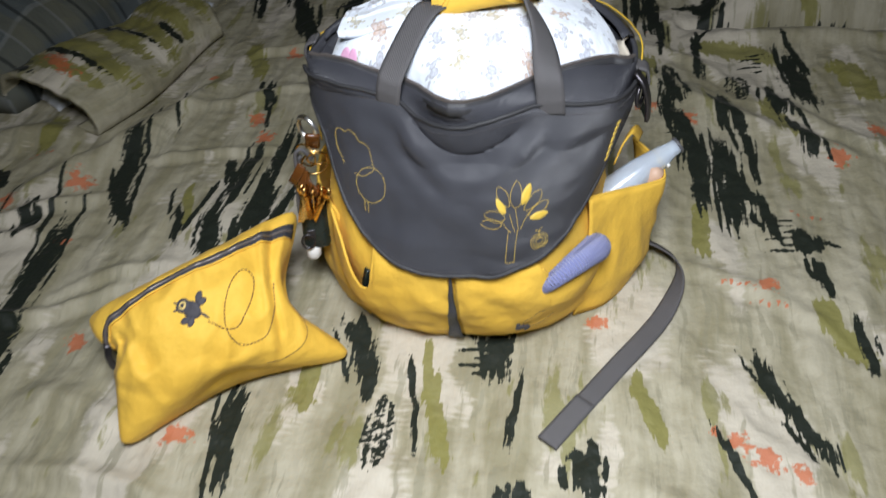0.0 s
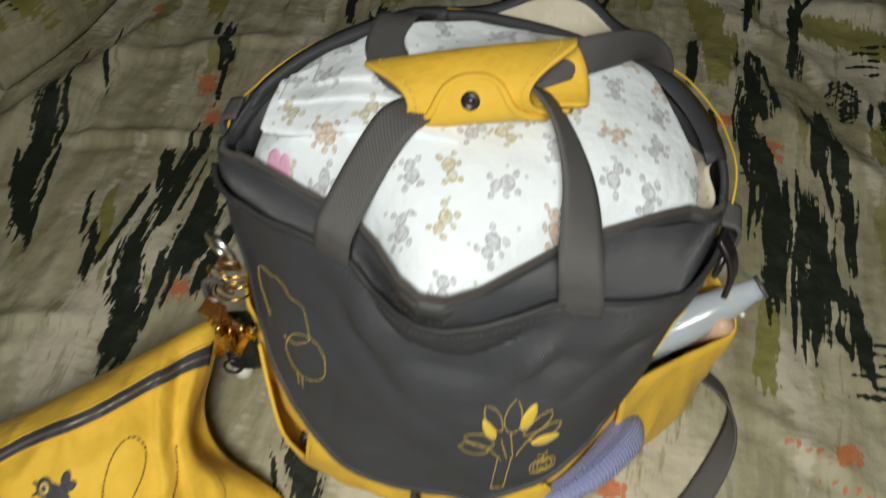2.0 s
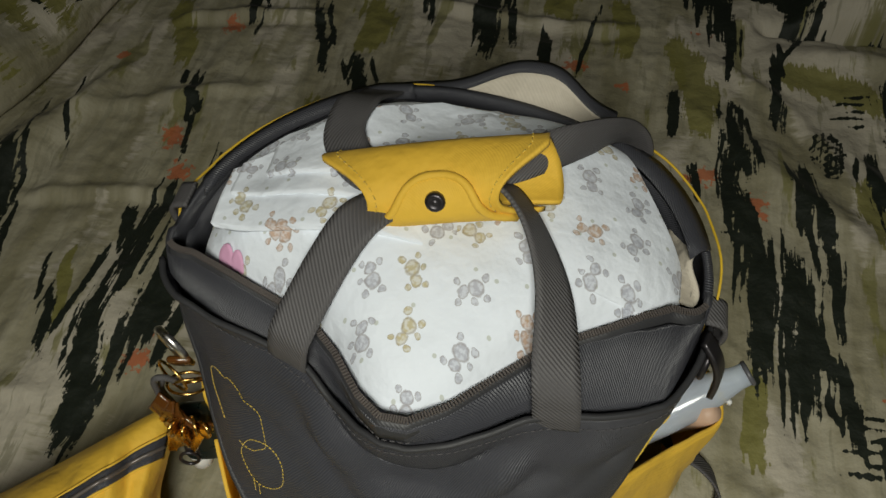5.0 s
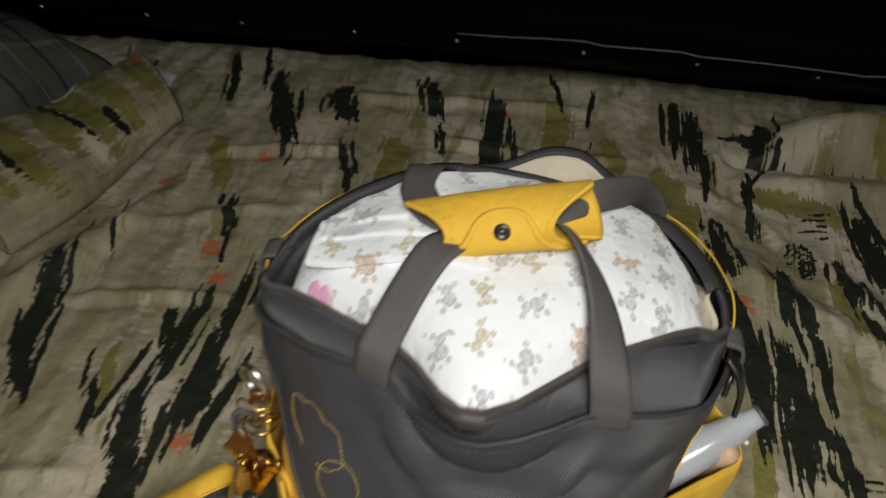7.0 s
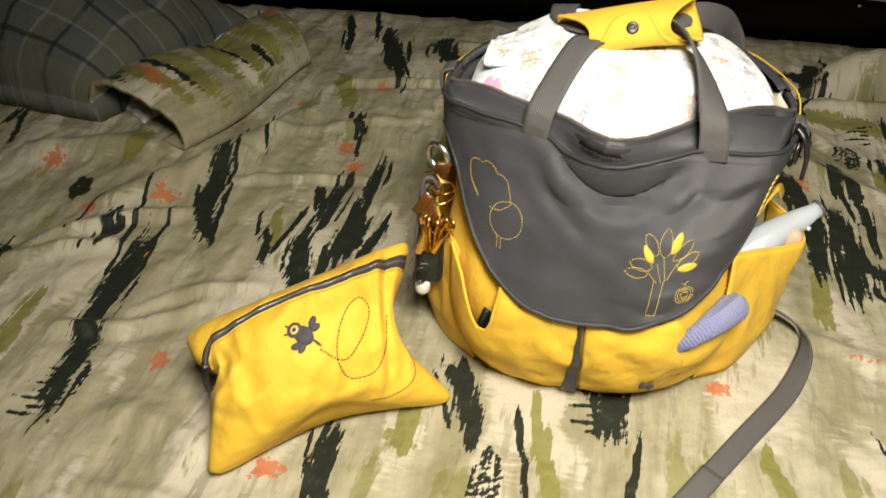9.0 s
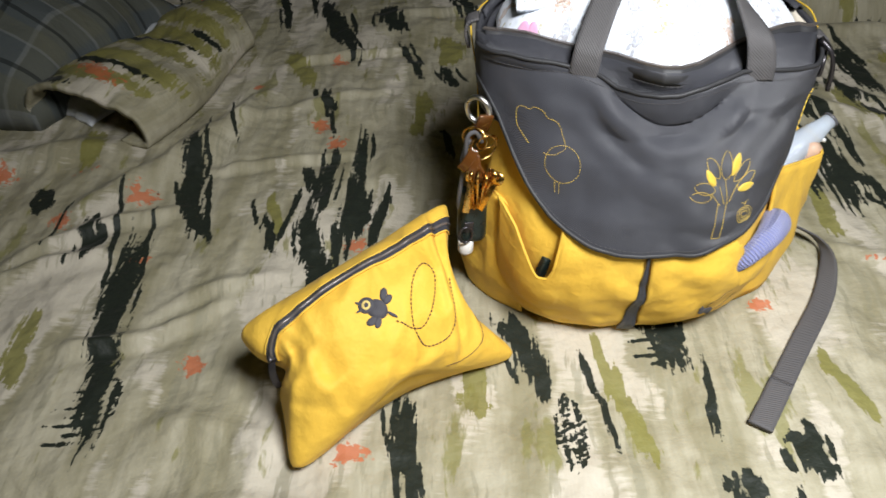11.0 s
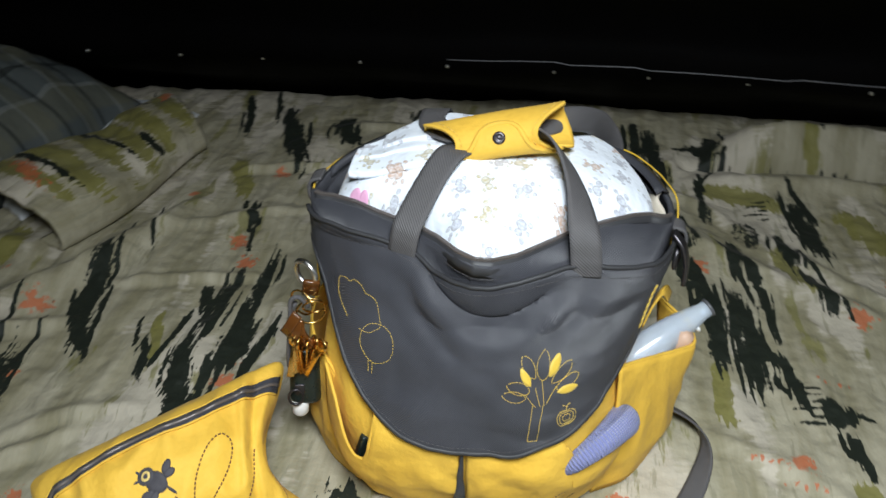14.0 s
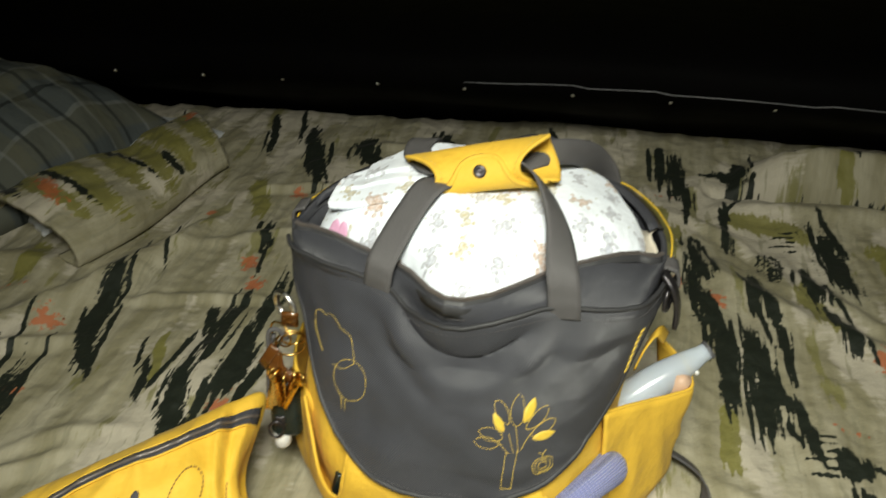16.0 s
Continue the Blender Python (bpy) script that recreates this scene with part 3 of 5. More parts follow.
def make_bed():
    def axis(lo, a, b, hi, step, coarse):
        return np.concatenate([np.arange(lo, a, coarse), np.arange(a, b, step), np.arange(b, hi + 1e-6, coarse)])

    xs, ys = axis(-1.6, -0.86, 0.86, 1.6, 0.0032, 0.03), axis(-0.5, 0.58, 1.86, 1.92, 0.0032, 0.03)
    X, Y = np.meshgrid(xs, ys, indexing="ij")
    Z = bed_height(X, Y)
    P = np.stack([X, Y, Z], 2)
    nu, nv = X.shape
    # cover, and a plain skirt and underside below it
    ring = [(i, 0) for i in range(nu)] + [(nu - 1, j) for j in range(1, nv)] + [(i, nv - 1) for i in range(nu - 2, -1, -1)] + [(0, j) for j in range(nv - 2, 0, -1)]
    low = [(X[i, j], Y[i, j], -0.44) for i, j in ring]
    verts = np.concatenate([P.reshape(-1, 3), np.array(low)])
    idx = np.arange(nu * nv).reshape(nu, nv)
    quads = np.stack([idx[:-1, :-1], idx[1:, :-1], idx[1:, 1:], idx[:-1, 1:]], 2).reshape(-1, 4).tolist()
    N, R = nu * nv, len(ring)
    for k in range(R):
        a, b = ring[k], ring[(k + 1) % R]
        quads.append([int(idx[b]), int(idx[a]), N + k, N + (k + 1) % R])
    quads.append([N + k for k in range(R)])
    x, y = verts[:, 0], verts[:, 1]
    bed = empty("bed", "bed with a crumpled cover in beige, olive and black print", "bed")
    ob = mesh_object("quilt_cover", verts, quads, BEDDING, bed, "crumpled printed cotton cover", np.stack([x, y], 1))
    rounded_box("mattress", (3.1, 2.3, 0.30), SHEET, pose(0, 0.72, -0.29), bed, "pale mattress under the cover", 0.15)
    lines = []
    for cx, cy, n, side in ((-0.365, 0.80, 7, -1), (0.238, 0.885, 6, -1), (0.600, 1.10, 6, -1), (0.45, 1.33, 5, 1), (0.62, 1.52, 5, -1), (0.2, 0.72, 9, 1)):
        for k in range(n):
            lines.append((cx, cy - 0.011 * k, cx + side * (0.035 + 0.012 * math.sin(3 * k + cx * 9)), cy - 0.011 * k - 0.004, 0.0055))
    r = np.random.RandomState(12)
    extra = []
    for _ in range(46):
        px, py = r.uniform(-0.85, 0.85), r.uniform(0.6, 1.82)
        if py < 1.0 and r.rand() < 0.6:
            continue
        length, lean = r.uniform(0.05, 0.15), r.uniform(-0.03, 0.05)
        extra.append((px, py + length / 2, px + lean * length * 8, py - length / 2, r.uniform(0.006, 0.016)))
    # each broad stroke drags thin dry-brush streaks along its sides
    broad = NEAR_INK + LEFT_INK + RIGHT_INK + FAR_INK_AND_SHADE
    for ax, ay, bx, by, w in broad:
        for _ in range(2 if w > 0.018 else 1):
            side, slip, part = r.choice((-1, 1)) * r.uniform(0.45, 1.0) * w, r.uniform(-0.5, 0.4), r.uniform(0.35, 0.9)
            mx, my = (ax + bx) / 2 + slip * (bx - ax) + side, (ay + by) / 2 + slip * (by - ay)
            extra.append((mx - part * (bx - ax) / 2, my - part * (by - ay) / 2, mx + part * (bx - ax) / 2, my + part * (by - ay) / 2, r.uniform(0.005, 0.011)))
    ink = ellipse_field(x, y, broad + extra)
    ink = np.maximum(ink, 1.1 * ellipse_field(x, y, lines[:-9], 2))
    speck = np.sin(x * 900 + 3 * np.sin(y * 300)) * np.sin(y * 700 + 2 * np.sin(x * 400))
    for cx, cy, rx, ry in ((0.125, 0.745, 0.018, 0.05), (0.57, 1.42, 0.02, 0.04), (-0.36, 0.78, 0.02, 0.04)):
        ink = np.maximum(ink, np.where(((x - cx) / rx) ** 2 + ((y - cy) / ry) ** 2 < 1, 0.25 + 0.5 * speck, -1))
    olive = ellipse_field(x, y, OLIVE_MARKS)
    red = ellipse_field(x, y, [(a - r * 0.9, b + r * 0.5, a + r * 0.9, b - r * 0.5, r * 1.5) for a, b, r in RED_MARKS], 2)
    # rows of small unreadable printed bars
    bars = []
    for cx, cy, n, turn in ((0.50, 0.985, 6, -0.2), (0.53, 0.955, 5, -0.2), (0.41, 1.60, 6, 0.1), (-0.555, 1.20, 5, 0.5), (0.60, 1.12, 5, -0.4), (-0.13, 1.055, 5, 0.2)):
        for k in range(n):
            px, py = cx + 0.009 * k * math.cos(turn), cy + 0.009 * k * math.sin(turn)
            bars.append((px, py - 0.005, px + 0.001, py + 0.005, 0.0045))
            if k % 2:
                bars.append((px - 0.003, py + 0.004, px + 0.005, py + 0.004, 0.0035))
    red = np.maximum(red, 0.9 * ellipse_field(x, y, bars, 2))
    paint(ob, x, y, ink, olive, red)
    return bed


make_bed()


# ---- sofa back along the far edge ----
def make_sofa_back():
    top = empty("sofa_back", "black leatherette padded sofa back with a row of studs", "sofa back")
    prof = spline([(1.90, -0.30), (1.87, -0.05), (1.84, 0.02), (1.78, 0.07), (1.68, 0.125), (1.615, 0.172), (1.605, 0.205), (1.63, 0.235), (1.72, 0.255), (1.90, 0.255), (2.03, 0.24)], 70)
    xs = np.linspace(-2.0, 2.0, 160)
    P = np.array([[(x, y - 0.085 * (x - 0.25) * (0.4 if x < 0.2 else 1), z + 0.004 * math.sin(9 * x + 20 * z)) for y, z in prof] for x in xs])
    P[:, :, 1] = np.minimum(P[:, :, 1], 2.04)
    sheet("padding", P, 0.012, LEATHER, top)

    def face(x, z):
        row = P[int(np.argmin(np.abs(xs - x)))]
        k = 25 + int(np.argmin(np.abs(row[25:48, 2] - z)))
        return Vector(row[k])

    for k in range(-9, 10):
        x = 0.254 + k * 0.1615
        p = face(x, 0.174)
        lathe("stud", [(0.0001, 0.0042), (0.0016, 0.0038), (0.0028, 0.0024), (0.0033, 0.0004), (0.0034, -0.006)], STEEL, Matrix.Translation(p) @ Matrix.Rotation(radians(68), 4, "X") @ Matrix.Translation((0, 0, 0.0095)), top, "small chrome stud", 12)
    # Seam line, begun at 0.08 and coloured grey to paint the edge's highlight.
    line = [face(x, 0.190 + 0.003 * math.sin(7 * x)) + Vector((0, -0.007, 0.002)) for x in np.linspace(0.08, 1.9, 60)]
    tube("piping", line, 0.0011, GREYP, top, "thin seam piping, coloured grey for its highlight")
    return top


make_sofa_back()


# ---- bedding at the far side ----
def cushion(name, corners, height, mat, label, category, nu=60, nv=44, crease=0.01, seed=1, floor_z=0.0, power=0.45):
    """A soft slab on four plan corners, each with its height, domed between its edges."""
    c = np.array(corners, float)
    u, v = np.linspace(0, 1, nu), np.linspace(0, 1, nv)
    U, V = np.meshgrid(u, v, indexing="ij")
    base = (1 - U)[..., None] * (1 - V)[..., None] * c[0] + U[..., None] * (1 - V)[..., None] * c[1] + U[..., None] * V[..., None] * c[2] + (1 - U)[..., None] * V[..., None] * c[3]
    dome = np.clip(np.sin(np.pi * U), 0, 1) ** power * np.clip(np.sin(np.pi * V), 0, 1) ** power
    top, low = base.copy(), base.copy()
    top[..., 2] += height * dome + crease * wobble(base[..., 0], base[..., 1], 7, seed) * dome + 0.4 * crease * wobble(base[..., 0], base[..., 1], 18, seed + 1) * dome
    top[..., 0] += 0.012 * wobble(U * 3, V * 3, 0.8, seed + 2)
    low[..., 0] = top[..., 0]
    low[..., 2] = np.minimum(low[..., 2], floor_z + 0.0 * dome)
    verts = np.concatenate([top.reshape(-1, 3), low.reshape(-1, 3)])
    N = nu * nv
    faces = grid_faces(nu, nv) + grid_faces(nu, nv, N, True)
    ring = [i * nv for i in range(nu)] + [(nu - 1) * nv + j for j in range(1, nv)] + [i * nv + nv - 1 for i in range(nu - 2, -1, -1)] + [j for j in range(nv - 2, 0, -1)]
    faces += [(b, a, a + N, b + N) for a, b in zip(ring, ring[1:] + ring[:1])]
    size = (np.linalg.norm(c[1] - c[0]), np.linalg.norm(c[3] - c[0]))
    uv = np.stack([U * size[0], V * size[1]], 2).reshape(-1, 2)
    ob = mesh_object(name, verts, faces, mat, None, "", np.concatenate([uv, uv]))
    return tagged(ob, label, category), np.concatenate([uv, uv])


def make_far_bedding():
    cushion("pillow", [(-1.12, 1.40, 0.03), (-0.66, 1.33, 0.03), (-0.52, 1.70, 0.03), (-1.05, 1.86, 0.05)], 0.17, PLAID, "grey plaid cotton pillow with dark and white lines", "pillow", seed=4)
    cushion("sheet", [(-0.74, 1.43, 0.005), (-0.57, 1.34, 0.005), (-0.43, 1.74, 0.005), (-0.62, 1.80, 0.005)], 0.040, SHEET, "crumpled white sheet beside the pillow", "sheet", seed=9, crease=0.012)
    # quilt corner folded over: a thick flattened roll, open at its near end
    nu, nv = 70, 60
    P = np.zeros((nu, nv, 3))
    near0, near1 = np.array((-0.462, 1.262)), np.array((-0.360, 1.595))
    far0, far1 = np.array((-0.668, 1.335)), np.array((-0.488, 1.715))
    for i, u in enumerate(np.linspace(0, 1, nu)):
        n0, f0 = near0 + (near1 - near0) * u, far0 + (far1 - far0) * u
        n0 = n0 + np.array((0.012, -0.006)) * math.sin(u * 5.0)
        h = 1.0 - 0.25 * u + 0.06 * math.sin(u * 9)
        sec = spline([(0.22, 0.010), (0.06, 0.008), (-0.01, 0.016 * h), (0.0, 0.040 * h), (0.10, 0.066 * h), (0.35, 0.084 * h), (0.62, 0.090 * h), (0.86, 0.078 * h), (1.0, 0.045 * h), (1.02, 0.014)], nv)
        for j in range(nv):
            p = n0 + (f0 - n0) * sec[j, 0]
            P[i, j] = (p[0], p[1], sec[j, 1])
    lift = 0.006 * wobble(P[..., 0], P[..., 1], 6, 61) + 0.003 * (1 - 2 * np.abs(wobble(P[..., 0], P[..., 1], 10, 62)))
    P[..., 2] += lift * np.clip((P[..., 2] - 0.012) / 0.03, 0, 1)
    P[..., 2] = np.maximum(P[..., 2], 0.008)
    ob = tagged(sheet("blanket", P, 0.010, BEDDING, None, "", up=(0, 0, 1)), "folded-over corner of the quilt in beige, olive and black print", "quilt")
    uv = np.concatenate([grid_uv(P)] * 2)
    # print runs across the roll: v is the way over it, u along it
    x, y = uv[:, 0], uv[:, 1]
    ob.data.uv_layers[0].data.foreach_set("uv", uv[:, ::-1][np.array([l.vertex_index for l in ob.data.loops])].astype(np.float32).ravel())
    ink = ellipse_field(x, y, [(0.015, 0.20, 0.04, 0.33, 0.020), (0.085, 0.10, 0.07, 0.36, 0.013), (0.045, 0.24, 0.05, 0.36, 0.014), (0.165, 0.26, 0.15, 0.36, 0.014), (0.21, 0.10, 0.19, 0.33, 0.013), (0.265, 0.08, 0.26, 0.16, 0.020), (0.32, 0.22, 0.33, 0.36, 0.024)])
    olive = ellipse_field(x, y, [(0.11, 0.06, 0.10, 0.36, 0.055), (0.18, 0.08, 0.17, 0.36, 0.045), (0.235, 0.06, 0.22, 0.36, 0.050), (0.29, 0.06, 0.28, 0.36, 0.045), (0.05, 0.08, 0.05, 0.30, 0.03), (0.36, 0.08, 0.35, 0.36, 0.05)])
    red = ellipse_field(x, y, [(0.045, 0.13, 0.06, 0.24, 0.03), (0.36, 0.2, 0.37, 0.26, 0.03)], 2)
    paint(ob, x, y, ink, olive, red)


make_far_bedding()


# ---- the bag ----
CX, CY = 0.212, 1.022


def table(z, pairs):
    return np.interp(z, [p[0] for p in pairs], [p[1] for p in pairs])


def half_width(z, right=False):
    if np.ndim(right) == 0:
        right = np.full(np.shape(z), bool(right))
    a = table(z, [(0, 0.160), (0.03, 0.170), (0.1, 0.174), (0.2, 0.170), (0.25, 0.169), (0.32, 0.171)])
    b = table(z, [(0, 0.145), (0.03, 0.152), (0.1, 0.146), (0.17, 0.142), (0.21, 0.152), (0.25, 0.167), (0.32, 0.169)])
    return np.where(right, b, a)


def mid_y(x):
    return CY + 0.06 * (x - CX)


def depth_field(x, z):
    f = table(z, [(0, 0.135), (0.012, 0.150), (0.03, 0.160), (0.08, 0.172), (0.13, 0.173), (0.165, 0.164), (0.21, 0.141), (0.25, 0.106), (0.28, 0.072), (0.33, 0.062)])
    r = x - CX
    f = f + 0.050 * np.exp(-(r / 0.047) ** 2) * np.clip((z - 0.235) / 0.05, 0, 1)
    # hanging folds of the cloth between the handles, and smaller creases beside them
    def fold(ax, az, bx, bz, sag, amp, wide):
        L = math.hypot(bx - ax, bz - az)
        ux, uz = (bx - ax) / L, (bz - az) / L
        s = ((x - ax) * ux + (z - az) * uz) / L
        off = -(x - ax) * uz + (z - az) * ux + sag * np.sin(np.clip(s, 0, 1) * np.pi)
        return amp * np.exp(-np.abs(off / wide) ** 1.5) * np.exp(-np.clip(np.abs(2 * s - 1) - 0.75, 0, 9) ** 2 / 0.05)

    f = f + fold(0.150, 0.266, 0.288, 0.256, 0.036, 0.0064, 0.0094)
    f = f - fold(0.160, 0.272, 0.272, 0.264, 0.022, 0.0067, 0.0094)
    f = f + fold(0.128, 0.246, 0.225, 0.190, 0.006, 0.0022, 0.0104)
    f = f - fold(0.140, 0.250, 0.232, 0.203, 0.008, 0.0019, 0.0078)
    f = f + fold(0.332, 0.258, 0.262, 0.200, 0.004, 0.0023, 0.0097)
    f = f - fold(0.344, 0.246, 0.275, 0.190, 0.004, 0.0016, 0.0078)
    f = f + fold(0.105, 0.262, 0.120, 0.190, -0.004, 0.0016, 0.0091)
    f = f + fold(0.150, 0.205, 0.240, 0.165, 0.006, 0.0014, 0.0104)
    f = f + fold(0.310, 0.200, 0.330, 0.160, 0.0, 0.0014, 0.0078)
    low = np.clip((0.128 - z) / 0.03, 0, 1) * np.clip(z / 0.02, 0, 1)
    f = f + 0.0018 * low * wobble(x, z * 0.45, 11, 13) + 0.0022 * low * (1 - 2 * np.abs(wobble(x * 0.8 + z * 0.6, z * 0.6 - x * 0.2, 11, 14)))
    f = f + 0.0018 * wobble(x, z, 9, 11) + 0.001 * wobble(x, z, 22, 12)
    return f


FIELD_X, FIELD_Z = np.arange(0.02, 0.411, 0.001), np.arange(-0.01, 0.341, 0.001)
FIELD = depth_field(*np.meshgrid(FIELD_X, FIELD_Z, indexing="ij"))


def front_depth(x, z):
    """How far the front stands out at x and z, read from a fine table of depth_field."""
    a = np.clip((x - 0.02) / 0.001, 0, len(FIELD_X) - 1.001)
    b = np.clip((z + 0.01) / 0.001, 0, len(FIELD_Z) - 1.001)
    i, j = a.astype(int), b.astype(int)
    a, b = a - i, b - j
    return (1 - a) * ((1 - b) * FIELD[i, j] + b * FIELD[i, j + 1]) + a * ((1 - b) * FIELD[i + 1, j] + b * FIELD[i + 1, j + 1])


SEAM = [(0.03, 0.975, 0.292), (0.05, 0.966, 0.2925), (0.07, 0.959, 0.2914), (0.09, 0.952, 0.2892), (0.11, 0.948, 0.2867), (0.13, 0.944, 0.2833), (0.15, 0.9375, 0.279), (0.17, 0.924, 0.274), (0.19, 0.910, 0.2735),
        (0.205, 0.904, 0.2748), (0.22, 0.9035, 0.276), (0.24, 0.908, 0.2786), (0.26, 0.917, 0.2803), (0.28, 0.928, 0.2803), (0.30, 0.936, 0.278), (0.32, 0.944, 0.2743), (0.34, 0.9535, 0.2712), (0.36, 0.965, 0.269), (0.39, 0.980, 0.268)]
ZIP = [(0.03, 1.000, 0.300), (0.05, 0.990, 0.303), (0.09, 0.976, 0.3025), (0.11, 0.970, 0.298), (0.13, 0.964, 0.2945), (0.15, 0.9555, 0.2937), (0.17, 0.938, 0.296), (0.19, 0.915, 0.2985), (0.205, 0.905, 0.299), (0.22, 0.9055, 0.298),
       (0.24, 0.919, 0.295), (0.26, 0.939, 0.293), (0.28, 0.958, 0.2922), (0.30, 0.972, 0.2932), (0.32, 0.984, 0.294), (0.34, 0.999, 0.292), (0.36, 1.013, 0.2868), (0.39, 1.028, 0.280)]
# swells and hollows of the stuffed front: x, z, depth
SWELLS = [(0.132, 0.207, 0.012), (0.253, 0.210, -0.008), (0.284, 0.194, -0.009), (0.345, 0.227, -0.016), (0.358, 0.248, -0.008), (0.202, 0.139, 0.003), (0.190, 0.027, 0.008), (0.296, 0.113, -0.008), (0.060, 0.234, 0.010)]


SEAM, ZIP = np.array(SEAM).T, np.array(ZIP).T


def seam_z(x):
    return np.interp(x, SEAM[0], SEAM[2])


def zip_z(x):
    return np.interp(x, ZIP[0], ZIP[2])


def front(x, z, off=0.0):
    """A point on the bag's front at x and height z, off metres outside it."""
    x, z = np.broadcast_arrays(np.asarray(x, float), np.asarray(z, float))

    def plump(x, z):
        s = np.clip(np.abs(x - CX) / half_width(z, x > CX), 0, 0.9999)
        return mid_y(x) - front_depth(x, z) * (1 - s ** 2.2) ** (1 / 2.2), s

    def at(x, z):
        y, s = plump(x, z)
        ws = [np.exp(-((x - a) / 0.034) ** 2 - ((z - b) / 0.034) ** 2) for a, b, _ in SWELLS]
        inner = np.clip((1 - s) / 0.14, 0, 1)
        y = y + inner * sum(w * d for w, (_, _, d) in zip(ws, SWELLS)) / (sum(ws) + 0.25)
        # drawn towards the hem line, then from it to the zip line
        zs, zz = seam_z(x), zip_z(x)
        hem = np.interp(x, SEAM[0], SEAM[1]) + 0.004 - plump(x, zs)[0]
        top = np.interp(x, ZIP[0], ZIP[1]) - plump(x, zz)[0]
        up = np.clip((z - 0.238) / (zs - 0.238), 0, 1) ** 1.4
        rest = np.clip((z - zs) / np.maximum(zz - zs, 0.004), 0, 1)
        return y + inner * up * (hem + (top - hem) * rest)

    y = at(x, z)
    e = 0.002
    gx, gz = (at(x + e, z) - at(x - e, z)) / (2 * e), (at(x, z + e) - at(x, z - e)) / (2 * e)
    gx, gz = np.clip(gx, -3, 3), np.clip(gz, -1.5, 1.5)
    n = np.stack([gx, -np.ones_like(gx), gz], -1)
    n /= np.linalg.norm(n, axis=-1, keepdims=True)
    return np.stack([x, y, z], -1) + n * np.asarray(off)[..., None]


def around(x_rel, z, back):
    w = float(half_width(z, x_rel > 0))
    x = CX + x_rel * w
    if back:
        b = table(z, [(0, 0.105), (0.05, 0.125), (0.3, 0.128)])
        return np.array((x, mid_y(x) + b * (1 - min(abs(x_rel), 1) ** 2.2) ** (1 / 2.2), z))
    return front(np.array(min(max(x, CX - w * 0.9999), CX + w * 0.9999)), np.array(z))


def ring_at(z, n=96, zfun=None):
    pts = []
    for k in range(n):
        a = 2 * math.pi * k / n
        s = math.cos(a)
        zz = z if zfun is None else zfun(CX + s * 0.178, math.sin(a) > 0, z)
        pts.append(around(s, zz, math.sin(a) > 0))
    return np.array(pts)


def shell(name, rings, thick, mat, parent, label=""):
    """A closed band of rings, given thickness inwards."""
    P = np.array(rings)
    k, n = P.shape[:2]
    c = P.mean(axis=1, keepdims=True)
    inner = P + (c - P) / np.maximum(np.linalg.norm((c - P), axis=2, keepdims=True), 1e-6) * thick
    V = np.concatenate([P.reshape(-1, 3), inner.reshape(-1, 3)])
    N, F = k * n, []
    for i in range(k - 1):
        for j in range(n):
            q = (i * n + j, i * n + (j + 1) % n, (i + 1) * n + (j + 1) % n, (i + 1) * n + j)
            F += [q, tuple(N + a for a in q[::-1])]
    for j in range(n):
        F.append((j, N + j, N + (j + 1) % n, (j + 1) % n))
        F.append(((k - 1) * n + (j + 1) % n, N + (k - 1) * n + (j + 1) % n, N + (k - 1) * n + j, (k - 1) * n + j))
    uv = np.stack([np.tile(np.arange(n) * 0.0095, k), np.repeat(np.arange(k) * 0.012, n)], 1)
    return mesh_object(name, V, F, mat, parent, label, np.concatenate([uv, uv]))


def rim_z(x, back, base):
    if not back:
        return float(zip_z(x))
    return float(table(x, [(0.03, 0.296), (0.08, 0.303), (0.144, 0.312), (0.2, 0.308), (0.30, 0.292), (0.35, 0.291), (0.39, 0.281)]))


def decal(name, shapes, surf, off, mat, parent, label="", thick=0.0006):
    """Flat printed or stitched patches laid on a surface: shapes are ellipses (a, b, ra, rb, turn, point)."""
    V, F, U = [], [], []
    for a0, b0, ra, rb, turn, point in shapes:
        n, base = 28, len(V)
        ct, st = math.cos(radians(turn)), math.sin(radians(turn))
        for r, o in ((0.0, off + thick), (0.5, off + thick), (0.92, off + thick), (1.0, off - thick)):
            for k in range(n):
                t = 2 * math.pi * k / n
                p = ra * r * math.cos(t)
                q = rb * r * math.sin(t) * (abs(math.sin(t)) ** point if point else 1)
                a, b = a0 + p * ct - q * st, b0 + p * st + q * ct
                V.append(surf(a, b, o))
                U.append((a, b))
        for j in range(3):
            for k in range(n):
                F.append((base + j * n + k, base + (j + 1) * n + k, base + (j + 1) * n + (k + 1) % n, base + j * n + (k + 1) % n))
    return mesh_object(name, np.array(V), F, mat, parent, label, np.array(U))


def dashes(path, on=0.0022, gap=0.0016):
    p = np.asarray(path, float)
    d = np.concatenate([[0], np.cumsum(np.linalg.norm(np.diff(p, axis=0), axis=1))])
    out, s = [], 0.0
    while s + on < d[-1]:
        q = np.linspace(s, s + on, 3)
        out.append(np.stack([np.interp(q, d, p[:, k]) for k in range(3)], 1))
        s += on + gap
    return out


def flap_off(z):
    """How far the flap stands off the body, more towards its lower edge."""
    return 0.0048 + 0.006 * np.clip((0.21 - z) / 0.07, 0, 1) ** 1.5


def bag_point(x, z, off=0.0):
    return front(np.array(x), np.array(z), off)


def flap_point(x, z, off=0.0):
    return front(np.array(x), np.array(z), off + float(flap_off(np.array(z))))


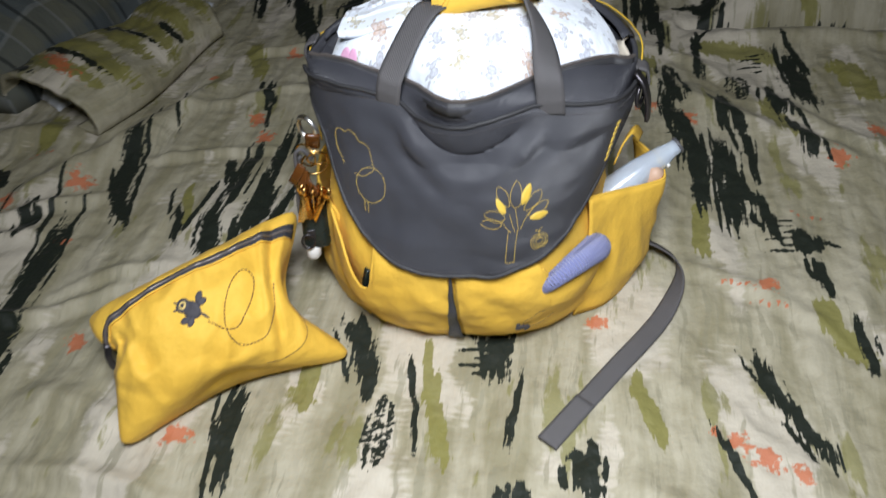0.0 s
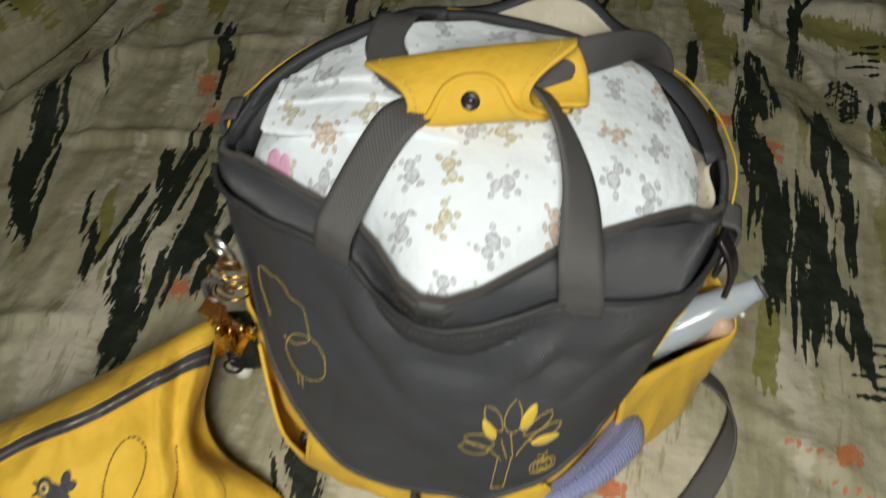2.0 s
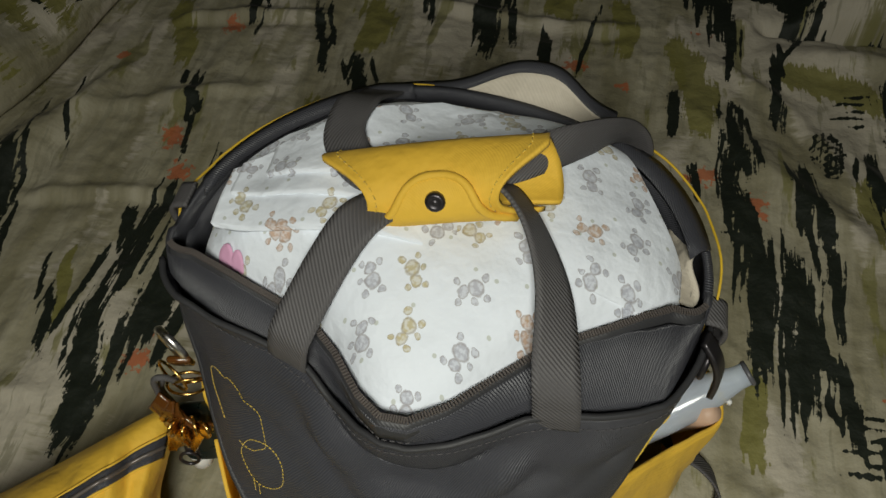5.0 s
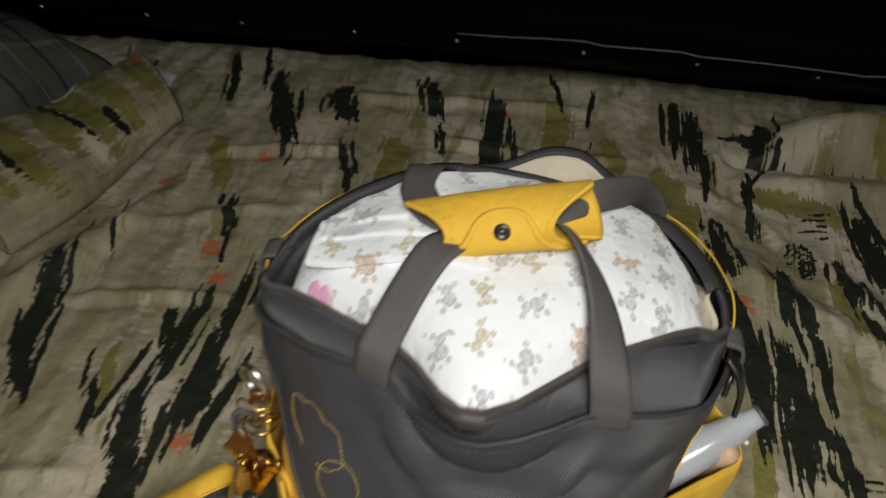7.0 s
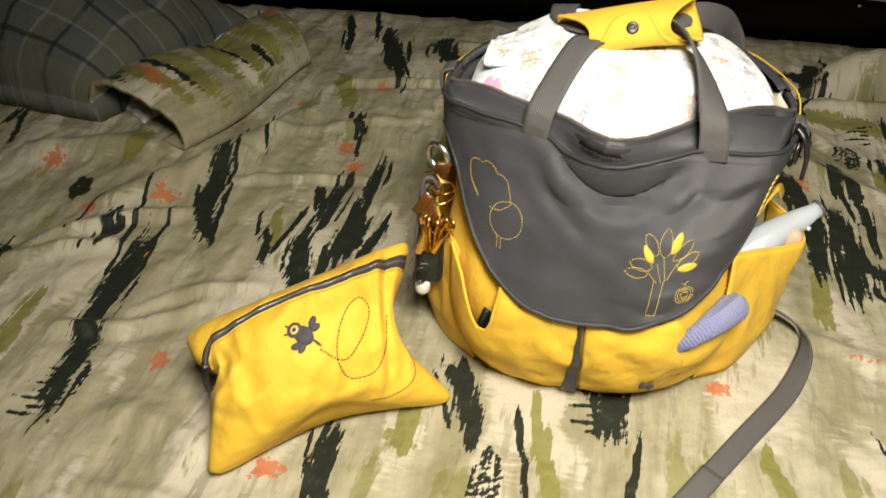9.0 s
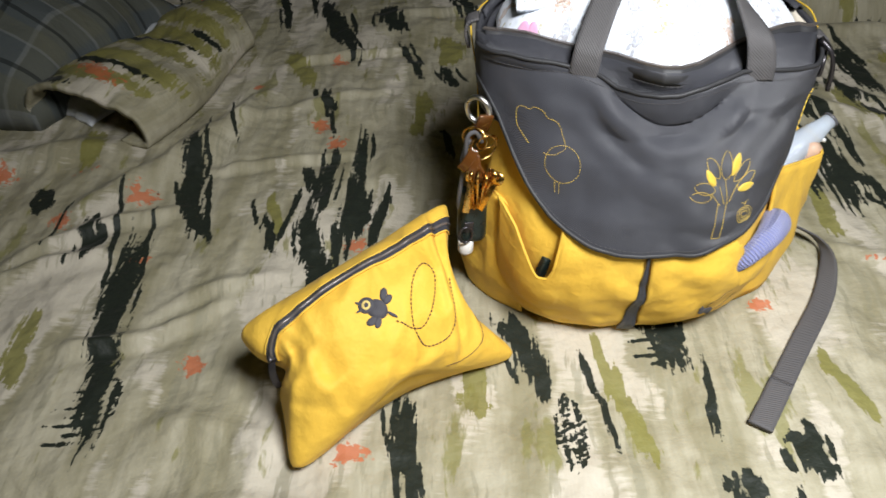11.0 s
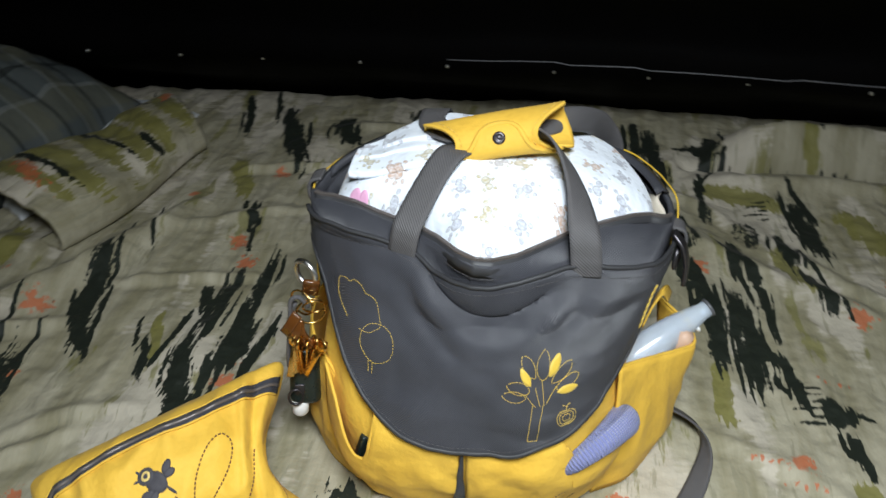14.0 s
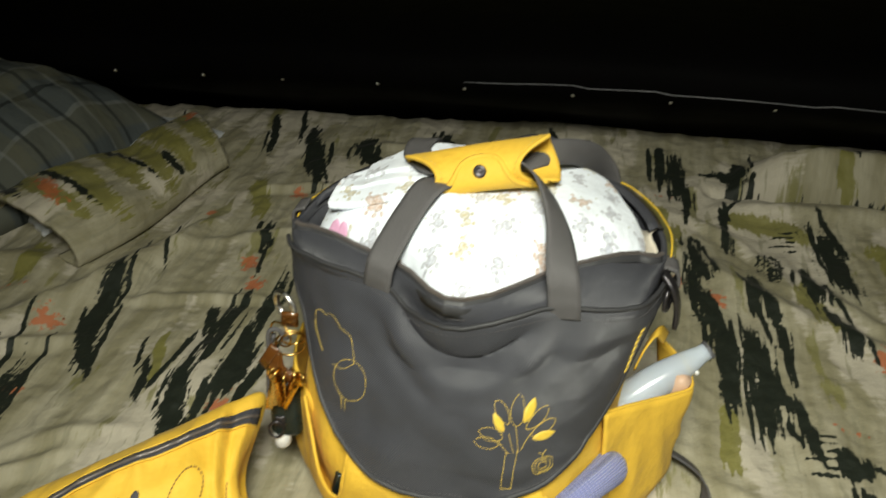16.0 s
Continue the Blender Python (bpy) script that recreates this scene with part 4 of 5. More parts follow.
def leaf_outline(x, z, length, wide, turn):
    t = np.linspace(0, 2 * np.pi, 30)
    a, b = length / 2 * np.cos(t), wide / 2 * np.sin(t) * np.abs(np.sin(t)) ** 0.5
    c, s = math.cos(radians(turn)), math.sin(radians(turn))
    return [(x + p * c - q * s, z + p * s + q * c) for p, q in zip(a, b)]


RIM_X = np.linspace(CX - 0.166, CX + 0.166, 81)
RIM_FRONT = np.array([front(np.array(x), np.array(float(zip_z(x))))[1] for x in RIM_X])
RIM_BACK = np.array([mid_y(x) + 0.126 * (1 - (abs(x - CX) / 0.171) ** 2.2) ** (1 / 2.2) for x in RIM_X])


def nappy_chord(x):
    """Front and back reach of the flannel stack at x, just inside the rim."""
    return np.interp(x, RIM_X, RIM_FRONT) + 0.005, np.interp(x, RIM_X, RIM_BACK) - 0.010


def nappy_top(x, y):
    """Height of the flannel stack that swells out of the bag."""
    a, b = nappy_chord(x)
    ry = np.clip(np.abs(2 * (y - a) / np.maximum(b - a, 1e-4) - 1), 0, 1)
    rx = np.clip(np.abs(x - 0.214) / np.where(x < 0.214, 0.153, 0.148), 0, 1)
    rise = np.sqrt(np.clip(1 - ry ** 4.4, 0, 1)) * np.sqrt(np.clip(1 - rx ** np.where(x < 0.214, 7.0, 3.6), 0, 1))
    slope = np.clip((y - 0.935) / 0.09, 0, 1)
    crown = 0.021 * slope ** 2 * (3 - 2 * slope) * np.exp(-((x - 0.200) / 0.105) ** 2) * rise
    folds = 0.0022 * wobble(x, y, 11, 31) + 0.0016 * (1 - 2 * np.abs(wobble(x, y * 0.7, 9, 33)))
    return 0.267 + 0.049 * rise + crown + folds * rise + 0.0018 * np.exp(-((x - 0.218 - 0.12 * (y - 1)) / 0.0025) ** 2) * rise


def make_bag():
    bag = empty("nappy_bag", "yellow and dark grey fabric nappy bag standing open on the bed", "bag")

    # yellow body, then the grey collar above it
    levels = [0.002, 0.004, 0.012, 0.025, 0.045, 0.07, 0.1, 0.13, 0.16, 0.19, 0.21, 0.235]
    rings = [ring_at(z) for z in levels]
    for i, r in enumerate(rings):
        sag = 0.004 * np.sin(np.arange(96) * 0.9 + i * 0.5) * (0.3 if i < 2 else 1.0) * (levels[i] < 0.2)
        c = r.mean(axis=0)
        d = r - c
        d[:, 2] = 0
        r += d / np.linalg.norm(d, axis=1, keepdims=True) * (sag[:, None] * 0.5 - 0.009 * min(max((levels[i] - 0.14) / 0.05, 0), 1))
    rings.insert(0, rings[0] * np.array((1, 1, 0)) + np.array((0, 0, 0.001)))
    rings[0][:, :2] = rings[0][:, :2].mean(axis=0) + (rings[0][:, :2] - rings[0][:, :2].mean(axis=0)) * 0.05
    shell("body", rings, 0.004, YELLOW, bag)
    collar = []
    for f in np.linspace(0, 1, 9):
        r = ring_at(0.30, 128, lambda x, back, z: 0.225 + (rim_z(x, back, z) - 0.225) * f)
        c = r.mean(axis=0)
        d = (r - c) * np.array((1, 1, 0))
        r += d / np.linalg.norm(d, axis=1, keepdims=True) * (0.0015 + 0.003 * math.sin(f * 3.1) * np.sin(np.arange(128) * 0.4)[:, None])
        collar.append(r)
    shell("collar", collar, 0.005, GREY, bag, "dark grey fabric collar round the opening")

    # front flap with a rounded lower edge
    n, k = 72, 56
    hw = 0.1665
    xe = np.linspace(0.03, 0.395, 147)
    edge_z = table(xe, [(0.036, 0.274), (0.054, 0.250), (0.078, 0.205), (0.093, 0.178), (0.107, 0.165), (0.124, 0.153), (0.145, 0.144), (0.18, 0.138), (0.212, 0.136), (0.25, 0.137), (0.28, 0.143), (0.30, 0.152), (0.318, 0.166), (0.336, 0.188), (0.355, 0.217), (0.372, 0.240), (0.388, 0.247)])
    edge_z = np.convolve(np.pad(edge_z, 8, "edge"), np.hanning(19)[1:-1] / np.hanning(19).sum(), "valid")
    P = np.zeros((n, k, 3))
    edge = []
    for i, s in enumerate(np.linspace(-1, 1, n)):
        x = CX + hw * s
        z1 = float(seam_z(x))
        z0 = float(np.interp(x, xe, edge_z))
        z0 = min(z0, z1 - 0.004)
        f = np.linspace(0, 1, k)
        zz = z1 + (z0 - z1) * f
        P[i] = front(np.full(k, x), zz, flap_off(zz))
        edge.append(P[i, -1].copy())
    flap = sheet("front_flap", P, 0.0022, GREY, bag, "dark grey twill front flap with yellow embroidery", up=(0, -1, 0.3))
    tube("flap_binding", spline(edge, 200), 0.0024, PIPING, flap, "dark grey bound edge")
    tube("flap_hem", spline(P[:, 0] + np.array((0, -0.001, 0.0008)), 200), 0.0022, PIPING, flap, "dark grey folded hem")
    hem = [front(np.array(x), np.array(float(seam_z(x)) - 0.006), 0.0062) for x in np.linspace(0.050, 0.375, 140)]
    tubes("hem_stitching", dashes(hem, 0.003, 0.0015), 0.00035, WEB, flap, "grey stitching")
    lowstitch = np.array([P[i, -3] + np.array((0, -0.0015, 0.0)) for i in range(4, n - 4)])
    tubes("edge_stitching", dashes(spline(lowstitch, 200), 0.003, 0.0015), 0.00035, WEB, flap, "grey stitching")

    # zip along the front rim
    zp = [front(np.array(x), np.array(float(zip_z(x))), 0.0) for x in np.linspace(0.049, 0.376, 150)]
    zp = np.array(zp)
    band = np.stack([zp + np.array((0, -0.0025, -0.011)), zp + np.array((0, -0.0022, -0.004)), zp + np.array((0, 0.001, 0.0015)), zp + np.array((0, 0.005, 0.002))], 1)
    tape = sheet("zip_tape", band, 0.0014, PIPING, bag, "dark grey zip tape")
    V, F = [], []
    fine = spline(zp + np.array((0, 0.0035, 0.0032)), 230)
    tang = np.gradient(fine, axis=0)
    for p, t in zip(fine, tang):
        t = t / np.linalg.norm(t)
        side = np.cross(t, (0, 0, 1))
        side /= np.linalg.norm(side)
        b = len(V)
        for dz in (-0.001, 0.0011):
            for a, c in ((-1, -1), (1, -1), (1, 1), (-1, 1)):
                V.append(p + t * a * 0.00052 + side * c * 0.0019 + np.array((0, 0, dz)))
        F += [tuple(b + i for i in q) for q in ((0, 1, 2, 3), (7, 6, 5, 4), (0, 4, 5, 1), (1, 5, 6, 2), (2, 6, 7, 3), (3, 7, 4, 0))]
    tagged(mesh_object("zip_teeth", np.array(V), F, TEETH, tape, "row of small dark zip teeth", np.array(V)[:, :2], smooth=False), kind="stuff")
    tubes("collar_stitching", dashes(spline(band[:, 0] + np.array((0, -0.0012, -0.001)), 200), 0.003, 0.0015), 0.00035, WEB, bag, "grey stitching")

    # floppy back part of the opening with its pale lining
    xs = np.linspace(0.155, 0.315, 40)
    P = np.zeros((40, 9, 3))
    for i, x in enumerate(xs):
        g = math.exp(-(abs(x - 0.250) / 0.036) ** 2.6)
        y0 = mid_y(x) + 0.128 * (1 - (abs(x - CX) / 0.18) ** 2.2) ** (1 / 2.2)
        for j, f in enumerate(np.linspace(0, 1, 9)):
            P[i, j] = (x + 0.004 * math.sin(f * 3 + i * 0.2), y0 + (0.002 + 0.016 * g) * f - 0.012 * (1 - f), 0.284 + (0.018 + 0.012 * g) * f - 0.01 * (1 - f))
    sheet("lining", P, 0.0015, CREAM, bag, "cream cotton lining")
    rim = P[:, -1]
    band = np.stack([rim + np.array((0, -0.001, -0.001)), rim + np.array((0, 0.004, 0.002)), rim + np.array((0, 0.010, 0.0))], 1)
    sheet("back_zip_tape", band, 0.0022, GREY, bag, "dark grey zip tape")
    left = np.array([around(s, rim_z(CX + s * 0.178, True, 0) + 0.001, True) for s in np.linspace(-0.97, -0.25, 30)])
    sheet("back_zip_tape", np.stack([left + np.array((0.004, -0.010, -0.003)), left + np.array((0.002, -0.004, 0.0015)), left + np.array((0, 0.002, 0))], 1), 0.002, GREY, bag, "dark grey zip tape")
    right = np.array([around(s, rim_z(CX + s * 0.178, True, 0) + 0.001, True) for s in np.linspace(0.5, 0.985, 30)])
    sheet("back_zip_tape", np.stack([right + np.array((-0.012, -0.012, 0.006)), right + np.array((-0.006, -0.006, 0.007)), right + np.array((0.001, 0.001, 0))], 1), 0.002, GREY, bag, "dark grey zip tape")
    inner = []
    for f in np.linspace(0, 1, 6):
        r = ring_at(0.30, 96, lambda x, back, z: 0.20 + (rim_z(x, back, z) - 0.204) * f)
        c = r.mean(axis=0)
        inner.append(c + (r - c) * np.array((0.945, 0.90, 1)))
    shell("inner_lining", inner, 0.0015, GREY, bag, "dark grey lining inside the opening")

    P = np.array([[(0.352 + 0.018 * f + 0.003 * math.sin(9 * u), 1.030 + 0.055 * u - 0.012 * f, 0.262 + 0.020 * f + 0.003 * math.sin(7 * u + 4 * f)) for f in np.linspace(0, 1, 8)] for u in np.linspace(0, 1, 16)])
    sheet("lining", P, 0.0015, CREAM, bag, "cream cotton lining")

    # yellow piping round the upper edge
    pipe = [front(np.array(0.0435), np.array(0.20), 0.003), front(np.array(0.0440), np.array(0.25), 0.003)]
    pipe += [around(s, rim_z(CX + s * 0.178, True, 0) - 0.002, True) + np.array((0.0065 * s, 0.0065, 0.0015 - (0.004 if s < -0.05 else 0.0) - 0.03 * math.exp(-((CX + s * 0.17 - 0.252) / 0.048) ** 4))) for s in np.linspace(-0.998, 0.998, 40)]
    pipe += [front(np.array(0.3785), np.array(0.26), 0.003), front(np.array(0.362), np.array(0.20), 0.003)]
    tube("yellow_piping", spline(pipe, 220), 0.0009, YPIPE, bag, "thin bright yellow piping")

    # front pockets below the flap, split by a narrow grey gusset
    def pocket(name, x0, x1, ztop, off, label="", gape=(0.0, 0.1)):
        nn, kk = 46, 26
        Q = np.zeros((nn, kk, 3))
        for i, f in enumerate(np.linspace(0, 1, nn)):
            x = x0 + (x1 - x0) * f
            zz = np.linspace(0.012, ztop(x), kk)
            swell = np.sin(np.linspace(0.05, 1, kk) * np.pi * 0.75) * math.sin(math.pi * min(max(f, 0.03), 0.97)) ** 0.5 * np.clip((0.15 - zz) / 0.05, 0, 1)
            swell = swell + gape[0] * math.exp(-((x - gape[1]) / 0.024) ** 2) * np.clip((zz - 0.04) / 0.05, 0, 1)
            Q[i] = front(np.full(kk, x), zz, 0.002 + off * swell)
        return sheet(name, Q, 0.0024, YELLOW, bag, label, up=(0, -1, 0)), Q

    def left_top(x):
        return float(table(x, [(0.06, 0.158), (0.080, 0.140), (0.096, 0.112), (0.105, 0.098), (0.113, 0.100), (0.119, 0.120), (0.124, 0.16), (0.20, 0.155)]))

    def right_top(x):
        return float(table(x, [(0.20, 0.15), (0.285, 0.14), (0.293, 0.125), (0.298, 0.100), (0.32, 0.106), (0.352, 0.106)]))

    pk, Q = pocket("front_pocket", 0.062, 0.1975, left_top, 0.006, "yellow twill front pocket with a gaping slit", (1.6, 0.104))
    tube("pocket_hem", spline(Q[:30, -1], 80), 0.0016, YELLOW, pk)
    pk, Q = pocket("front_pocket", 0.2055, 0.352, right_top, 0.007, "yellow twill front pocket holding a sock", (1.6, 0.326))
    tube("pocket_hem", spline(Q[26:, -1], 80), 0.0016, YELLOW, pk)
    G = np.array([[front(np.array(0.2015 - 0.06 * (0.13 - z) + s * (0.0012 + 0.06 * (0.135 - z))), np.array(z), 0.0062) for z in np.linspace(0.012, 0.135, 20)] for s in (-1, -0.3, 0.3, 1)])
    sheet("gusset", G, 0.0016, GREY, bag, "narrow dark grey pleat", up=(0, -1, 0))

    # flared side pockets
    def side_pocket(low_pts, top_pts, bulge, label):
        a, b = spline(low_pts, 44), spline(top_pts, 44)
        out = (a + b) / 2 - np.array((CX, CY, 0))
        out[:, 2] = 0
        out /= np.linalg.norm(out, axis=1, keepdims=True)
        f = np.linspace(0, 1, 22)[None, :, None]
        Q = a[:, None] * (1 - f) + b[:, None] * f + out[:, None] * bulge * np.sin(f * np.pi) ** 0.8
        along = np.arange(44)[:, None] * 0.004
        gather = 0.0030 * wobble(along * 5, f[..., 0], 1.4, 21) + 0.0030 * (1 - 2 * np.abs(wobble(along * 1.0 + 0.05 * f[..., 0], 0.10 * f[..., 0], 13, 22)))
        Q += out[:, None] * (gather * np.clip(1.25 - f[..., 0], 0.3, 1) * np.clip(f[..., 0] * 4, 0, 1))[..., None]
        ob = sheet("side_pocket", Q, 0.0026, YELLOW, bag, label)
        tube("pocket_hem", spline(Q[:, -1], 90), 0.0017, YELLOW, ob)
        return ob

    side_pocket([(0.325, 0.918, 0.004), (0.362, 0.940, 0.004), (0.392, 0.985, 0.004), (0.402, 1.03, 0.004), (0.39, 1.075, 0.004)],
                [(0.338, 0.930, 0.172), (0.368, 0.964, 0.155), (0.398, 0.992, 0.142), (0.420, 1.014, 0.136), (0.412, 1.045, 0.140), (0.387, 1.075, 0.145)], 0.006, "yellow side pocket, open and flared, holding a bottle")
    side_pocket([(0.085, 0.905, 0.004), (0.047, 0.935, 0.003), (0.024, 0.972, 0.003), (0.026, 1.02, 0.003), (0.045, 1.07, 0.004)],
                [(0.092, 0.893, 0.135), (0.055, 0.935, 0.155), (0.036, 0.965, 0.165), (0.030, 1.01, 0.17), (0.038, 1.05, 0.17)], 0.006, "yellow side pocket")
    tab = ribbon("side_tab", [(0.366, 1.005, 0.165), (0.374, 1.012, 0.186), (0.384, 1.024, 0.192), (0.392, 1.034, 0.176)], [(0.3, 1, 0)] * 4, 0.018, 0.002, YELLOW, bag, "short yellow fabric tab", 20)
    # metal loops at the two ends
    for x, y, z, s in ((0.389, 1.022, 0.262, 1), (0.034, 1.035, 0.288, -1)):
        ribbon("loop_tab", [(x - 0.010 * s, y, z + 0.012), (x + 0.001 * s, y, z + 0.008), (x + 0.004 * s, y, z - 0.004), (x + 0.001 * s, y, z - 0.018)], [(0, 1, 0)] * 4, 0.020, 0.003, WEB, bag, "grey webbing tab", 20)
    a = np.linspace(0, 2 * np.pi, 36, endpoint=False)
    tube("ring", [(0.385 + 0.004 * math.cos(k), 1.000 + 0.011 * math.cos(k), 0.252 + 0.012 * math.sin(k)) for k in a], 0.0022, GUN, bag, "dark metal ring", closed=True)
    ribbon("zip_pull", [(0.378, 1.0, 0.278), (0.387, 0.992, 0.268), (0.392, 0.990, 0.250), (0.393, 0.990, 0.228)], [(0.3, 1, 0)] * 4, 0.010, 0.004, GUN, bag, "dark zip pull", 20)

    # carrying handles
    W = 0.0265
    F1 = front(np.array(0.1405), np.array(0.279), 0.0065)
    F2 = front(np.array(0.2955), np.array(0.276), 0.0065)
    def over(x, y, lift=0.004):
        return np.array((x, y, float(nappy_top(np.array(x), np.array(y))) + 0.010 + lift))

    ribbon("handle", [F1 + np.array((-0.001, 0.0, -0.004)), F1 + np.array((0.002, 0.001, 0.012)), F1 + np.array((0.006, 0.008, 0.026)), over(0.160, 0.978, 0.003), over(0.174, 1.000, 0.003), (0.187, 1.018, 0.345), (0.20, 1.028, 0.346)],
           [(1, -0.35, -0.25), (1, -0.35, -0.25), (1, -0.4, -0.2), (1, -0.45, -0.1), (1, -0.5, -0.1), (1, -0.5, 0.0), (1, -0.5, 0.0)], W, 0.0022, WEB, bag, "grey webbing handle strap")
    ribbon("handle", [F2 + np.array((0.001, 0, -0.004)), F2 + np.array((0.000, 0.002, 0.014)), F2 + np.array((-0.003, 0.012, 0.034)), over(0.287, 0.985, 0.008), over(0.273, 1.010, 0.012), (0.256, 1.029, 0.356), (0.24, 1.034, 0.354)],
           [(1, 0.1, -0.05), (1, 0.1, -0.05), (0.95, 0.15, -0.2), (0.7, 0.3, -0.6), (0.45, 0.4, -0.75), (0.3, 0.6, -0.7), (0.3, 0.6, -0.7)], W, 0.0022, WEB, bag, "grey webbing handle strap")
    ribbon("handle", [(0.152, 1.137, 0.285), (0.152, 1.138, 0.308), over(0.151, 1.122, 0.010), over(0.150, 1.092, 0.004), over(0.150, 1.060, 0.004), (0.170, 1.036, 0.348), (0.20, 1.034, 0.348)],
           [(1, 0, 0.0), (1, 0, 0), (1, 0.1, 0), (1, 0.1, 0), (0.8, 0.5, 0.1), (0.3, 1, 0), (0.1, 1, 0)], W, 0.0022, WEB, bag, "grey webbing handle strap")
    ribbon("handle", [(0.326, 1.128, 0.270), (0.325, 1.128, 0.295), (0.316, 1.116, 0.317), (0.302, 1.092, 0.340), (0.278, 1.066, 0.354), (0.250, 1.050, 0.354), (0.20, 1.042, 0.348)],
           [(1, -0.3, 0.3), (1, -0.3, 0.3), (0.8, 0.2, 0.7), (0.5, 0.6, 0.7), (0.2, 0.8, 0.65), (0, 0.9, 0.5), (0, 1, 0.3)], W, 0.0022, WEB, bag, "grey webbing handle strap")

    # yellow grip that wraps the handles
    L, R = np.array((0.149, 1.024, 0.346)), np.array((0.276, 1.042, 0.360))
    ax = (R - L) / np.linalg.norm(R - L)
    across = np.cross((0, 0, 1), ax)
    across /= np.linalg.norm(across)
    upv = np.cross(ax, across)
    across, upv = across * math.cos(0.45) + upv * math.sin(0.45), upv * math.cos(0.45) - across * math.sin(0.45)

    span = float(np.linalg.norm(R - L))

    def grip_at(f, a, extra=0.0):
        # the upper lip is cut back towards the front, so that the open ends show
        trim = 0.028 * max(0.0, math.cos(a + (0.65 if f < 0.5 else 0.9))) ** 1.4 - 0.006 * max(0.0, math.cos(a - 3.3))
        g = 0.5 + (f - 0.5) * (1 - 2 * trim / span)
        end = abs(2 * f - 1) ** 2.5
        c = L + (R - L) * g - np.array((0, 0, 0.006)) * (1 - f) ** 2 + upv * 0.003 * math.sin(math.pi * min(max(f, 0), 1))
        return c + across * (0.0205 + extra) * math.sin(a) + upv * (0.0115 + 0.0085 * end + extra) * math.cos(a)

    nn, kk = 40, 64
    turns = np.linspace(math.radians(-118), math.radians(225), kk)
    P = np.array([[grip_at(f, a) for a in turns] for f in np.linspace(0, 1, nn)])
    grip = sheet("grip", P, 0.003, YELLOW, bag, "yellow fabric grip round the handles")
    n2 = 40
    T = np.zeros((n2, 18, 3))
    for i, s in enumerate(np.linspace(-0.995, 0.995, n2)):
        top_a = -112 + 108 * (1 - abs(s) ** 2.2) ** 0.6
        for j, a in enumerate(np.linspace(-122, top_a, 18)):
            T[i, j] = grip_at(0.52 + 0.40 * s, radians(a), 0.0035)
    sheet("grip_tab", T, 0.003, YELLOW, grip, "rounded yellow fastening tab")
    tube("tab_edge", spline(T[:, -1], 70), 0.0026, YELLOW, grip)
    mid = grip_at(0.53, radians(-38), 0.0045)
    nrm = mid - grip_at(0.53, radians(-38), 0.0)
    nrm /= np.linalg.norm(nrm)
    turn = Vector(nrm).to_track_quat("Z", "Y").to_matrix().to_4x4()
    lathe("snap_button", [(0.0012, 0.0022), (0.0022, 0.0012), (0.003, 0.0024), (0.0052, 0.0022), (0.0058, 0.0006), (0.0056, -0.002)], GUN, Matrix.Translation(mid + nrm * 0.001) @ turn, grip, "dark metal snap button", 20)
    for f in (0.07, 0.93):
        i = int(f * (nn - 1))
        tubes("grip_stitching", dashes([grip_at(f, a, 0.0018) for a in np.linspace(-1.9, 1.6, 40)], 0.0028, 0.0018), 0.0004, THREAD, grip, "yellow stitching")

    # embroidery: tree with leaves, apple, two outlined trees and stitched lettering drawn as bars
    def on(path, off=0.0017):
        return np.array([flap_point(x, z, off) for x, z in path])

    tx = 0.2645
    lines = []
    for dx in (-0.0032, 0.0032):
        lines.append(on([(tx - 0.006 + dx * 1.1 + 0.004 * f, 0.152 + 0.033 * f) for f in np.linspace(0, 1, 20)]))
    lines.append(on([(tx - 0.0095, 0.152), (tx - 0.0025, 0.152)]))
    for a, b in (((tx - 0.004, 0.182), (tx - 0.013, 0.194)), ((tx - 0.001, 0.182), (tx - 0.005, 0.198)), ((tx + 0.002, 0.182), (tx + 0.001, 0.206)), ((tx + 0.004, 0.183), (tx + 0.012, 0.196))):
        lines.append(on([(a[0] + (b[0] - a[0]) * f, a[1] + (b[1] - a[1]) * f) for f in np.linspace(0, 1, 12)]))
    leaves = [(-0.021, 0.190, 175), (-0.018, 0.197, 160), (-0.010, 0.212, 125), (0.002, 0.213, 88), (0.016, 0.206, 40), (0.021, 0.197, 22)]
    for dx, z, turn in leaves:
        lines.append(on(leaf_outline(tx + dx, z, 0.020, 0.0095, turn)))
    for r in (0.0075, 0.0055, 0.003):
        t = np.linspace(0, 2 * np.pi, 36)
        lines.append(on([(0.2850 + r * math.cos(k), 0.166 + r * 0.95 * math.sin(k) - 0.0012 * math.exp(-(math.cos(k) / 0.25) ** 2) * (1 if math.sin(k) > 0 else -1)) for k in t]))
    lines.append(on([(0.2850, 0.172), (0.2857, 0.1765), (0.2885, 0.1785)]))
    lines.append(on([(0.2860, 0.175), (0.2825, 0.1775), (0.281, 0.1765)]))
    stitched = []
    for p in lines:
        stitched += dashes(spline(p, 60), 0.0024, 0.0006)
    tubes("embroidery", stitched, 0.00034, THREAD, flap, "yellow embroidered tree and apple outlines")
    for dx, z, turn in ((-0.0125, 0.2045, 122), (0.0105, 0.2125, 62), (0.0215, 0.1905, 4)):
        decal("embroidered_leaf", [(tx + dx, z, 0.0084, 0.0034, turn, 0.5)], flap_point, 0.0014, THREAD, flap, "filled yellow satin-stitch leaf")
